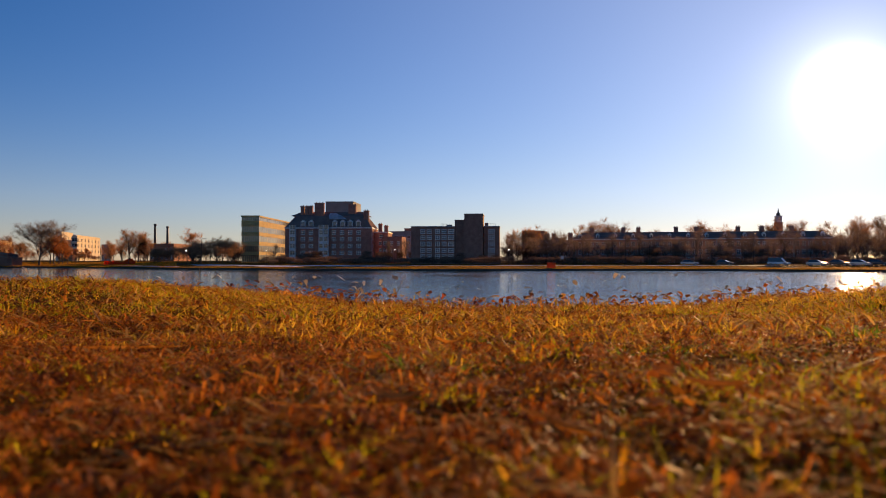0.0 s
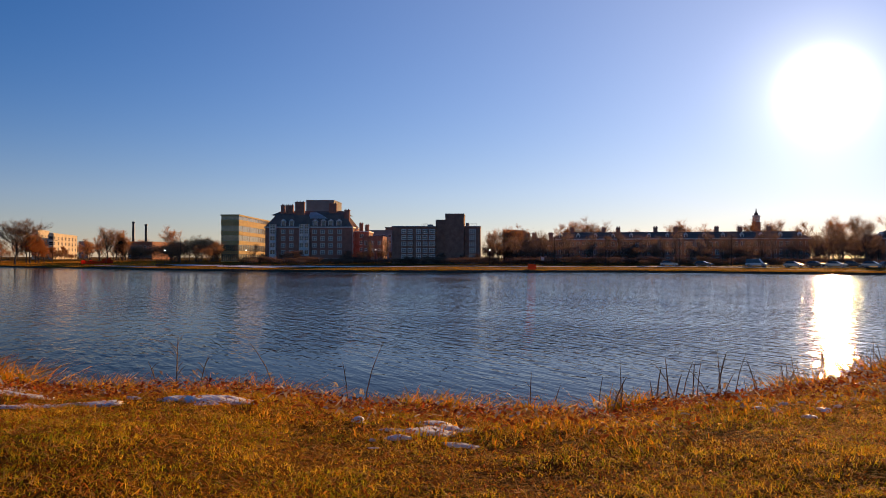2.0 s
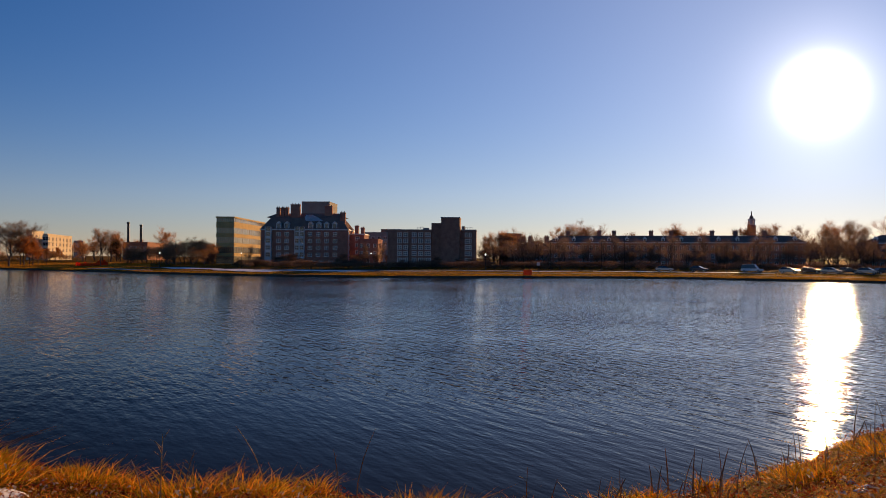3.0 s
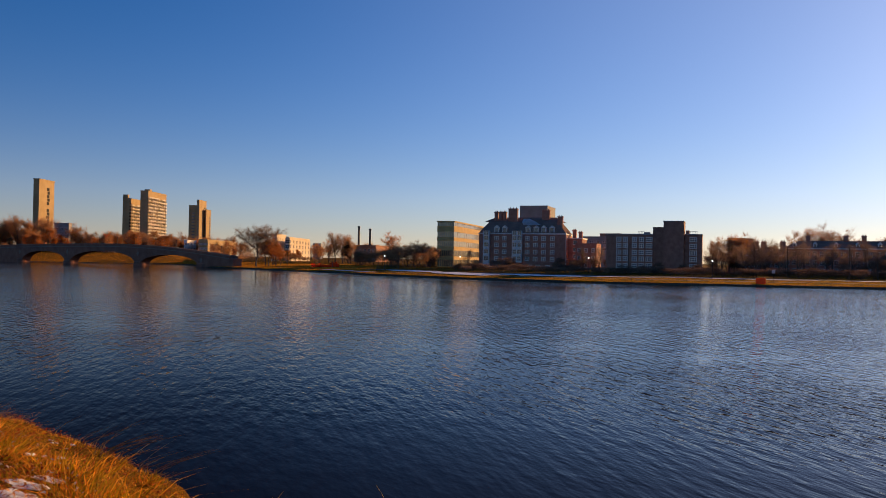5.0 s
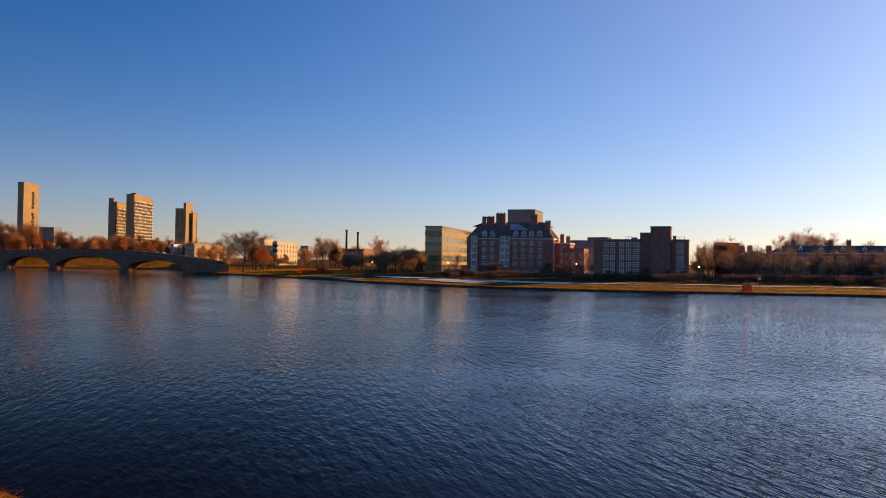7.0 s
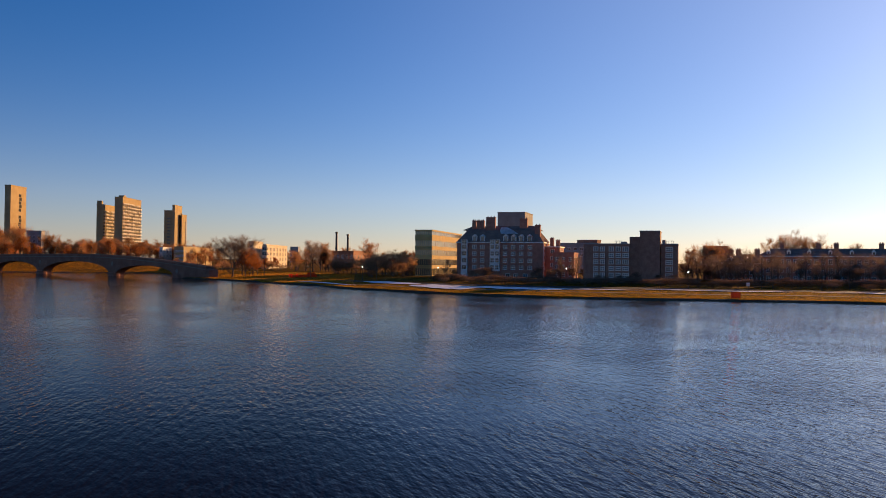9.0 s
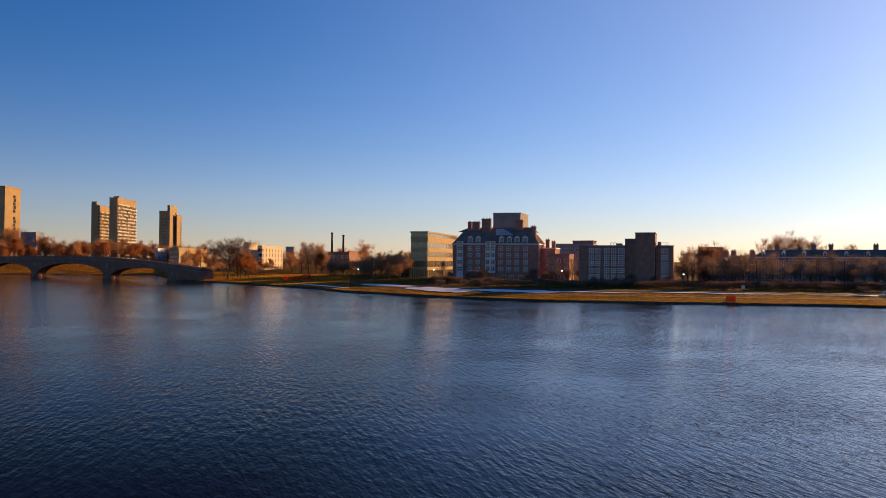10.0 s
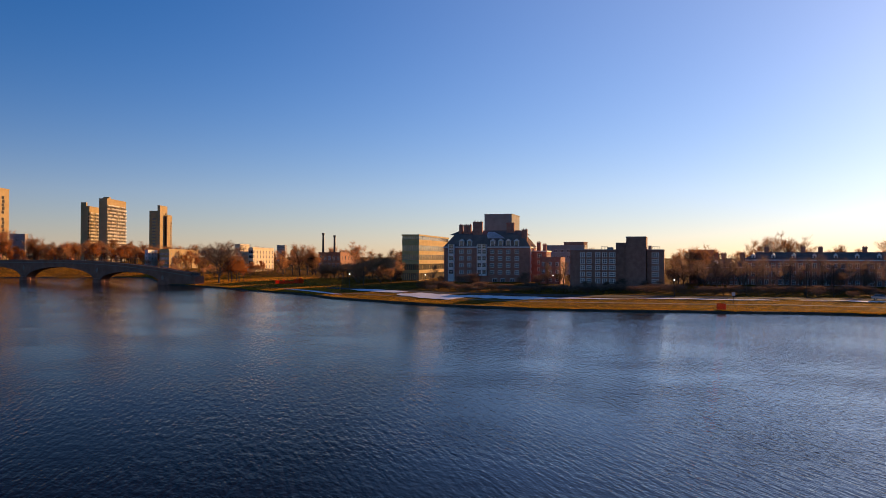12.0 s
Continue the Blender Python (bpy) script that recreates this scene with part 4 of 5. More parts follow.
# trees between the oak and the office
for az, d, s in ((26.0, 392, 1.4), (25.5, 396, 1.5), (24.9, 390, 1.2), (26.5, 400, 1.1), (21.5, 350, 0.9), (20.8, 330, 0.9), (20.0, 330, 0.95), (19.3, 325, 0.9), (21.9, 420, 1.5), (19.6, 345, 0.9)):
    plant(R.choice(PROTO), az, d, s)
plant(FIR, 25.1, 392, 1.3)
for i in range(34):
    az = R.uniform(18.3, 24.5)
    plant(R.choice(BUSH), az, R.uniform(290, 335) if az < 22 else R.uniform(335, 350), R.uniform(0.9, 1.5) * (1.25 if az < 21.8 else 1))
for i in range(7):
    plant(R.choice(BUSH), R.uniform(24.5, 31), R.uniform(392, 420), R.uniform(0.6, 1.1))
for i in range(12):
    plant(R.choice(LEAFY if i % 3 == 0 else BUSH), R.uniform(27.4, 30.2), R.uniform(405, 440), R.uniform(0.45, 0.8))
for i in range(5):
    plant(R.choice(PROTO), R.uniform(24.8, 27.3), R.uniform(400, 450), R.uniform(0.7, 1.0))
# shrubs at the foot of the residence and flats
for i in range(16):
    plant(R.choice(LOW), R.uniform(5.5, 16.5), R.uniform(262, 282), R.uniform(0.5, 0.9))
for i in range(8):
    plant(R.choice(LOW), R.uniform(0, 6), R.uniform(240, 250), R.uniform(0.4, 0.7))
for az, d, s in ((8.3, 275, 0.8), (7.2, 272, 0.85), (16.4, 285, 0.7)):
    plant(R.choice(WISPY), az, d, s)
# trees between the flats and the long hall
for az, d, s in ((-0.6, 285, 1.15), (-1.4, 300, 1.35), (-2.1, 300, 1.25), (-2.6, 315, 1.2)):
    plant(R.choice(PROTO), az, d, s)
for az, d, s in ((-0.3, 268, 0.95), (-1.0, 266, 1.0), (-1.9, 268, 0.95), (-3.4, 265, 0.95), (-4.2, 268, 1.0), (-2.7, 270, 0.9)):
    plant(R.choice(WISPY), az, d, s)
# row before the long hall
for i in range(58):
    az = -2.3 - 33 * (i + R.random()) / 58
    plant(R.choice(WISPY), az, R.uniform(235, 292), R.uniform(0.7, 1.15))
for i in range(26):
    plant(R.choice(LOW), R.uniform(-36, -2), R.uniform(262, 292), R.uniform(0.7, 1.15))
for i in range(16):
    plant(R.choice(LOW), R.uniform(-25.6, -21.8), R.uniform(285, 330), R.uniform(1.2, 2.0))
for i in range(9):
    plant(R.choice(LOW), R.uniform(-2.6, 0.1), R.uniform(275, 300), R.uniform(1.0, 1.6))
# the wooded horizon
for i in range(130):
    az = -36 + 87 * (i + R.random()) / 130
    plant(R.choice(PROTO), az, R.uniform(770, 1000), R.uniform(1.3, 1.9))
# tall trees behind the halls
for az, s in ((-5.5, 1.5), (-6.6, 1.7), (-7.4, 1.75), (-8.2, 1.6), (-10.4, 1.4), (-13.3, 1.6), (-14.0, 1.65), (-15.6, 1.4), (-18.0, 1.6), (-19.8, 1.75), (-21.5, 1.5), (-23.0, 1.7), (-23.8, 1.6), (-24.8, 1.75), (-27, 1.8), (-29, 1.7), (-31, 1.6)):
    plant(R.choice(PROTO), az, R.uniform(345, 380), s * 1.0)
for o in (*PROTO, *WISPY, *BUSH, *LOW, *LEAFY, FIR):
    o.matrix_world = pose(0, 0, 0)
# the patterns themselves stand in the far wood
for i, o in enumerate((*PROTO, *WISPY, *BUSH, *LOW, *LEAFY, FIR)):
    q = at(33.4 + i * 0.9, 575)
    o.matrix_world = pose(q.x, q.y, ground_z(q.x, q.y) - 0.05, 0, 0, i * 37) @ Matrix.Scale(1.3, 4)


# ---- far bank: road, path, snow, street furniture ----
def ribbon(name, label, cat, az0, az1, off0, off1, mat, lift, step=0.5, kind="structure", wave=0.0):
    verts, faces = [], []
    n = int(abs(az1 - az0) / step) + 1
    for i in range(n):
        az = az0 + (az1 - az0) * i / (n - 1)
        s = float(far_shore(az))
        e = max(0.02, math.sin(math.pi * i / (n - 1))) if wave else 1
        mid, half = (off0 + off1) / 2 + wave * wobble(az, 0, 0.7), (off1 - off0) / 2 * (e ** 0.6 if wave else 1) * (1 + (0.5 * wobble(az, 3, 1.3) if wave else 0))
        for k in range(4):
            d = s + mid - half + 2 * half * k / 3
            q = at(az, d)
            verts.append((q.x, q.y, ground_z(q.x, q.y) + lift))
    for i in range(n - 1):
        for k in range(3):
            a = i * 4 + k
            faces.append((a, a + 1, a + 5, a + 4))
    me = mesh_of(name, verts, faces, mat)
    ob = new(name, me)
    bm = bmesh.new()
    bm.from_mesh(me)
    bmesh.ops.recalc_face_normals(bm, faces=bm.faces[:])
    bmesh.ops.solidify(bm, geom=bm.faces[:], thickness=0.03)
    bm.to_mesh(me)
    bm.free()
    return tagged(ob, label, cat, kind=kind)


ribbon("road", "grey asphalt riverside road", "road", 24, -44, 42, 52, M["asphalt"], 0.06)
ribbon("path", "pale riverside path", "path", 30, -44, 20, 22.5, M["path"], 0.04)
ribbon("bank_edge", "dark eroded earth edge along the far waterline", "bank", 49, -44, -0.7, 1.1, M["bank"], 0.03, 0.12)
for az0, az1, o0, o1 in ((27.0, 22.8, 12, 18), (19.0, 14.0, 16, 40), (15.2, 8.2, 25, 37), (22.3, 18.2, 36, 48), (12.5, 2.5, 33, 38), (2.5, -7, 36, 40), (-8, -20, 37, 40.5)):
    ribbon("snow_patch", "thin strip of old snow on the grass", "snow", az0, az1, o0, o1, M["snow"], 0.16, 0.12, "", 2.0)


def car(paint, label, name="car", van=False):
    c = thing(name, (0, 0, 0), 0, label, "car", "cars on the riverside road")
    ln, h = (5.2, 1.95) if van else (4.6, 1.45)
    bm = bmesh.new()
    prof = [(-ln / 2, 0.35), (-ln / 2, 0.85), (-ln / 2 + 0.1, 0.95), (ln / 2 - 1.1, 0.95), (ln / 2 - 0.1, 0.78), (ln / 2, 0.6), (ln / 2, 0.35)]
    rings = [[bm.verts.new((x, y, z)) for x, z in prof] for y in (-0.88, 0.88)]
    n = len(prof)
    for i in range(n):
        bm.faces.new((rings[0][i], rings[0][(i + 1) % n], rings[1][(i + 1) % n], rings[1][i]))
    bm.faces.new(rings[0][::-1])
    bm.faces.new(rings[1])
    bmesh.ops.bevel(bm, geom=bm.edges[:], offset=0.06, segments=2, affect="EDGES")
    part("body", bm, M[paint], c)
    bm = bmesh.new()
    cab = [(-ln / 2 + (0.1 if van else 0.25), 0.95), (-ln / 2 + (0.2 if van else 0.8), h), (ln / 2 - (1.9 if van else 2.2), h), (ln / 2 - 1.15, 0.95)]
    rings = [[bm.verts.new((x, y * (0.86 if z > 1 else 0.98), z)) for x, z in cab] for y in (-0.84, 0.84)]
    for i in range(4):
        bm.faces.new((rings[0][i], rings[0][(i + 1) % 4], rings[1][(i + 1) % 4], rings[1][i]))
    bm.faces.new(rings[0][::-1])
    bm.faces.new(rings[1])
    part("cabin", bm, M["car_glass"], c, "dark car windows")
    bm = bmesh.new()
    box(bm, cab[1][0] + 0.03, cab[2][0] - 0.03, -0.70, 0.70, h + 0.004, h + 0.05, 0.02)
    part("roof", bm, M[paint], c)
    for x in (-ln / 2 + 0.85, ln / 2 - 0.85):
        for y in (-0.80, 0.80):
            bm = bmesh.new()
            tube(bm, [(x, y - 0.12, 0.33), (x, y + 0.12, 0.33)], [0.33, 0.33], 14)
            wh = part("wheel", bm, M["tyre"], c)
            bm = bmesh.new()
            tube(bm, [(x, y - 0.135, 0.33), (x, y + 0.135, 0.33)], [0.2, 0.2], 10)
            part("rim", bm, M["metal"], wh)
    for y in (-0.65, 0.65):
        bm = bmesh.new()
        box(bm, ln / 2 - 0.03, ln / 2 + 0.03, y - 0.16, y + 0.16, 0.6, 0.74, 0.01)
        part("headlight", bm, M["metal"], c)
    return c


def on_road(c, az, off, first=False):
    s = float(far_shore(az)) + off
    q, r = at(az, s), at(az - 0.5, float(far_shore(az - 0.5)) + off)
    m = pose(q.x, q.y, ground_z(q.x, q.y) + 0.11, 0, 0, math.degrees(math.atan2(r.y - q.y, r.x - q.x)))
    if first:
        c.matrix_world = m
        return c
    return copy_thing(c, m)


cars = [car("paint_white", "white van on the riverside road", "van", True), car("paint_dark", "dark saloon car on the riverside road"), car("paint_silver", "silver saloon car on the riverside road")]
on_road(cars[0], -18.6, 49, True)
on_road(cars[1], -15.2, 49, True)
on_road(cars[2], -12.9, 45, True)
for k, az, off in ((1, -22.2, 49), (2, -23.4, 45), (1, -24.4, 49), (2, -25.5, 45), (2, -20.9, 45), (1, -26.4, 45), (2, -27.8, 49)):
    on_road(cars[k], az, off)


def street_lamp():
    s = thing("street_lamp", (0, 0, 0), 0, "dark street lamp with a lit globe", "street lamp", "street lamps")
    bm = bmesh.new()
    tube(bm, [(0, 0, -0.2), (0, 0, 0.6), (0, 0, 0.7), (0, 0, 4.2)], [0.14, 0.13, 0.07, 0.05], 8)
    part("pole", bm, M["iron"], s)
    bm = bmesh.new()
    bmesh.ops.create_icosphere(bm, subdivisions=2, radius=0.19, matrix=Matrix.Translation((0, 0, 4.42)))
    part("globe", bm, M["lamp"], s)
    return s


def tall_pole():
    s = thing("light_pole", (0, 0, 0), 0, "tall slim pole with an arm lamp", "street lamp", "light poles")
    bm = bmesh.new()
    tube(bm, [(0, 0, -0.2), (0, 0, 8.0), (0.3, 0, 8.4), (1.4, 0, 8.5)], [0.12, 0.07, 0.05, 0.04], 6)
    part("pole", bm, M["bark"], s)
    bm = bmesh.new()
    box(bm, 1.3, 2.0, -0.12, 0.12, 8.42, 8.56, 0.03)
    part("lamp_head", bm, M["metal"], s)
    return s


def put(proto, az, d, first=False, turn=0):
    q = at(az, d)
    m = pose(q.x, q.y, ground_z(q.x, q.y), 0, 0, turn)
    if first:
        proto.matrix_world = m
    else:
        copy_thing(proto, m)


lamp = street_lamp()
put(lamp, -0.35, 215, True)
for az, d in ((17.0, 250), (7.9, 238), (22.4, 260)):
    put(lamp, az, d)
pole = tall_pole()
put(pole, 26.1, 290, True)
for az, d in ((29.3, 330), (-8.6, 222), (-10.2, 226), (-17, 225), (-5.0, 226), (-13.6, 228), (21.4, 270), (5.2, 225)):
    put(pole, az, d, turn=60)


def orange_panel(az, d):
    s = thing("work_sign", at(az, d), 0, "square orange roadworks panel on legs", "sign")
    z = ground_z(s.location.x, s.location.y)
    s.location.z = z
    bm = bmesh.new()
    box(bm, -0.9, 0.9, -0.04, 0.04, 0.15, 1.35, 0.02)
    part("panel", bm, M["sign_orange"], s)
    for x in (-0.6, 0.6):
        bm = bmesh.new()
        tube(bm, [(x, 0.1, -0.1), (x, 0.1, 1.5)], [0.04, 0.04], 5)
        part("leg", bm, M["metal"], s)


orange_panel(-3.38, 171.5)


def marker_post(az, d):
    s = thing("sign_post", at(az, d), 0, "thin post with a small white board", "sign")
    s.location.z = ground_z(s.location.x, s.location.y)
    bm = bmesh.new()
    tube(bm, [(0, 0, -0.2), (0, 0, 2.7)], [0.05, 0.05], 6)
    part("post", bm, M["iron"], s)
    bm = bmesh.new()
    box(bm, -0.35, 0.35, -0.09, -0.053, 1.9, 2.7, 0.01)
    part("board", bm, M["white"], s)


marker_post(-4.15, 190)

for i in range(15):
    az = 27.6 - 1.9 * i / 15
    q = at(az, 299 + 2 * math.sin(i * 2.1))
    f = thing("safety_fence", (q.x, q.y, ground_z(q.x, q.y)), R.uniform(-12, 12), "orange mesh safety fence panel on the bank", "fence", "safety fence panels")
    bm = bmesh.new()
    box(bm, 0, 0.95, -0.02, 0.02, 0.12, R.uniform(0.9, 1.5) * (1.4 if i > 9 else 1))
    part("mesh_panel", bm, M["orange"], f)
    bm = bmesh.new()
    tube(bm, [(0, 0, -0.2), (0, 0, 1.4)], [0.03, 0.03], 5)
    part("stake", bm, M["iron"], f)


# ---- rough grass on the far bank ----
far_rng = np.random.default_rng(21)


def far_grass(name, n, k0, k1, height, width, mat, label, power=1.0, az0=-37, az1=49.5):
    verts, faces = [], []
    for _ in range(n):
        az = far_rng.uniform(az0, az1)
        k = k0 + (k1 - k0) * far_rng.random() ** power
        q = at(az, float(far_shore(az)) + k)
        z = ground_z(q.x, q.y)
        if z < 0.02:
            continue
        h = height * far_rng.uniform(0.4, 1.3) * (0.6 + 0.8 * max(0, wobble(q.x, q.y, 0.25) + 0.3))
        a = far_rng.uniform(0, 3.1416)
        sx, sy = math.cos(a) * width, math.sin(a) * width
        i = len(verts)
        verts.extend(((q.x - sx, q.y - sy, z - 0.02), (q.x + sx, q.y + sy, z - 0.02), (q.x + far_rng.normal(0, 0.3) * h, q.y + far_rng.normal(0, 0.3) * h, z + h)))
        faces.append((i, i + 1, i + 2))
    tagged(new(name, mesh_of(name, verts, faces, mat)), label, "grass", kind="stuff")


far_grass("shore_grass", 26000, 0.9, 3.6, 0.20, 0.06, M["meadow"], "rough golden grass along the far waterline")
far_grass("meadow_grass", 70000, 2.5, 46.0, 0.15, 0.08, M["meadow"], "rough winter grass of the far lawn", 1.4)
far_grass("park_grass", 60000, 2.0, 130.0, 0.26, 0.12, M["park"], "dry orange-brown grass of the park round the oak and bridge", 1.0, 23, 49.5)


# ---- near bank: lawn, tufts, leaves, snow, stems ----
rng = np.random.default_rng(8)


def scatter(n, r0, r1, az0, az1, power=2.0):
    """Places on the near land, denser towards the take-off point for a lower power."""
    out = []
    while len(out) < n:
        r = (r0 ** power + (r1 ** power - r0 ** power) * rng.random()) ** (1 / power)
        a = radians(rng.uniform(az0, az1))
        x, y = -math.sin(a) * r, math.cos(a) * r
        k = near_shore(x) - y
        if k > 0.1:
            out.append((x, y, k))
    return out


def blades(name, places, height, width, mat, label, lean=0.5, segments=2, category="grass", cut=None):
    verts, faces = [], []
    for x, y, k in places:
        g = 0.42 + 0.9 * max(0.0, wobble(x, y, 1.7) + 0.4) + 0.9 * max(0.0, wobble(x, y, 9.0))
        h = height * rng.uniform(0.45, 1.25) * g
        if cut:
            h *= cut(k)
        a, b = rng.uniform(0, 2 * math.pi), rng.uniform(0, 2 * math.pi)
        sx, sy = math.cos(a) * width * 0.5, math.sin(a) * width * 0.5
        l = abs(rng.normal(0, lean)) * h
        dx, dy = math.cos(b) * l, math.sin(b) * l
        z = ground_z(x, y) - 0.004
        i = len(verts)
        if segments == 1:
            verts += [(x - sx, y - sy, z), (x + sx, y + sy, z), (x + dx, y + dy, z + h)]
            faces.append((i, i + 1, i + 2))
        else:
            verts += [(x - sx, y - sy, z), (x + sx, y + sy, z), (x - sx * 0.8 + dx * 0.35, y - sy * 0.8 + dy * 0.35, z + h * 0.6), (x + sx * 0.8 + dx * 0.35, y + sy * 0.8 + dy * 0.35, z + h * 0.6), (x + dx * 1.2, y + dy * 1.2, z + h)]
            faces += [(i, i + 1, i + 3, i + 2), (i + 2, i + 3, i + 4)]
    return tagged(new(name, mesh_of(name, verts, faces, mat)), label, category, kind="stuff")


def lying(name, places, length, width, mat, label, category, lift=0.006, tilt=0.25, leafy=False):
    verts, faces = [], []
    for x, y, k in places:
        a, t = rng.uniform(0, 2 * math.pi), rng.normal(0, tilt)
        ln, wd = length * rng.uniform(0.4, 1.5), width * rng.uniform(0.6, 1.3)
        ux, uy = math.cos(a), math.sin(a)
        z = ground_z(x, y) + lift * rng.uniform(0.2, 2.5)
        rise = math.sin(t) * ln * 0.5
        i = len(verts)
        bend = abs(rng.normal(0, 0.25)) * ln * (1 if leafy else 0.25)
        for s, q, up in ((-0.5, 0.25 if leafy else 0.5, abs(rise) - rise), (0.0, 0.5, abs(rise) + bend), (0.5, 0.1 if leafy else 0.3, abs(rise) + rise)):
            cx, cy = x + ux * ln * s, y + uy * ln * s
            verts += [(cx - uy * wd * q, cy + ux * wd * q, z + up), (cx + uy * wd * q, cy - ux * wd * q, z + up + (wd * 0.25 if leafy else 0))]
        faces += [(i, i + 1, i + 3, i + 2), (i + 2, i + 3, i + 5, i + 4)]
    return tagged(new(name, mesh_of(name, verts, faces, mat)), label, category, kind="stuff")


lawn = lambda k: 1.0 if k > 4.5 else max(0.6, k / 4.5)
blades("lawn_grass", scatter(6500, 0.16, 1.6, -40, 40, 1.3), 0.024, 0.0028, M["grass"], "short dry winter grass in the foreground, green and straw-coloured", 1.1)
blades("lawn_grass_further", scatter(165000, 1.7, 10.5, -38, 40, 1.75), 0.030, 0.0062, M["grass"], "short dry winter lawn, brown with green patches", 1.2, 1, cut=lawn)
lying("litter", scatter(44000, 0.12, 2.8, -42, 42, 1.3), 0.018, 0.0030, M["litter"], "matted rotting brown leaf and grass litter", "litter", 0.006, 0.3, True)
lying("straw", scatter(13000, 0.16, 2.6, -40, 40, 1.4), 0.040, 0.0024, M["straw"], "flattened dry straw and stalks on the lawn", "straw", 0.008, 0.16)
lying("broad_straw", scatter(900, 0.2, 1.9, -42, 42, 1.4), 0.040, 0.0042, M["straw"], "broad curled straw blades lying on the lawn", "straw", 0.010, 0.14)
lying("thick_straw", scatter(70, 0.8, 3.2, -40, 40, 1.5), 0.06, 0.006, M["straw"], "broad pale bent straw blades on the lawn", "straw", 0.012, 0.15)
lying("straw_further", scatter(60000, 1.8, 10.5, -38, 40, 1.7), 0.06, 0.0050, M["straw"], "flattened dry straw on the lawn", "straw", 0.010, 0.25)
lying("litter_further", scatter(15000, 2.0, 10.5, -38, 40, 1.7), 0.04, 0.009, M["litter"], "brown litter between the lawn's straw", "litter", 0.006, 0.25, True)
lying("dead_leaves", scatter(420, 1.6, 6.5, -40, 45, 1.6), 0.024, 0.015, M["leaf"], "curled dead brown leaves on the grass", "leaves", 0.004, 0.2, True)


def shore_places(n, k0, k1, x0=-19.0, x1=16.0):
    out = []
    while len(out) < n:
        x = rng.uniform(x0, x1)
        k = rng.uniform(k0, k1)
        y = near_shore(x) - k
        if wobble(x, y, 0.8) + rng.uniform(-0.5, 0.5) > -0.25:
            out.append((x, y, k))
    return out


blades("bank_grass", shore_places(42000, 0.15, 6.5), 0.062, 0.010, M["tuft"], "long withered orange-brown grass on the river bank", 0.9, 2)
lying("bank_leaves", shore_places(10000, 1.5, 6.3), 0.05, 0.035, M["leaf"], "dead leaves along the river bank", "leaves", 0.045, 0.3, True)
lying("bank_straw", shore_places(9000, 0.2, 6.5), 0.16, 0.007, M["straw"], "bent dry stalks on the river bank", "straw", 0.03, 0.18)


lying("bramble_leaves", shore_places(11000, 0.4, 5.5), 0.05, 0.028, M["bramble"], "dark red bramble leaves among the bank grass", "leaves", 0.05, 0.3, True)
lying("pale_leaves", shore_places(2600, 2.2, 6.2), 0.050, 0.034, M["pale_leaf"], "bleached pale dead leaves on the bank", "leaves", 0.09, 0.5, True)


def tuft(x, y, r, h, n, label="clump of long withered grass on the bank", mat="tuft", wide=0.006, group="grass tufts on the bank"):
    verts, faces = [], []
    t = thing("grass_tuft", (x, y, ground_z(x, y) - 0.02), 0, label, "grass tuft", group)
    for _ in range(n):
        px, py = rng.normal(0, 0.55) * r, rng.normal(0, 0.3) * r
        hh = h * rng.uniform(0.25, 1.1)
        ox, oy = px * 0.6 + rng.normal(0.12, 0.75) * hh, py * 0.6 + rng.normal(0, 0.75) * hh
        b = rng.uniform(0, 6.283)
        sx, sy = math.cos(b) * wide, math.sin(b) * wide
        i = len(verts)
        verts += [(px - sx, py - sy, 0), (px + sx, py + sy, 0), (px + ox * 0.4 - sx, py + oy * 0.4 - sy, hh * 0.65), (px + ox * 0.4 + sx, py + oy * 0.4 + sy, hh * 0.65), (px + ox, py + oy, hh)]
        faces += [(i, i + 1, i + 3, i + 2), (i + 2, i + 3, i + 4)]
    tagged(part("grass_clump", mesh_of("grass_clump", verts, faces, M[mat]), None, t), kind="stuff")


for x, k, r, h in ((-7.4, 2.6, 0.7, 0.7), (-6.6, 3.0, 0.6, 0.6), (-5.4, 2.2, 0.5, 0.6), (-3.6, 2.2, 0.6, 0.75), (-2.9, 2.4, 0.5, 0.6), (-0.95, 2.4, 0.45, 0.55), (-0.5, 2.2, 0.4, 0.6), (0.7, 2.2, 0.4, 0.5), (1.9, 2.2, 0.4, 0.55), (-8.8, 2.5, 0.8, 0.6), (-10.5, 3.0, 0.8, 0.55), (-12.6, 2.6, 0.9, 0.55), (-14.6, 2.0, 0.9, 0.5), (6.4, 3.2, 0.7, 0.45), (8.5, 4.0, 0.8, 0.45), (4.6, 2.8, 0.6, 0.45)):
    tuft(x, near_shore(x) - k, r * 1.0, h * 0.55, 460)


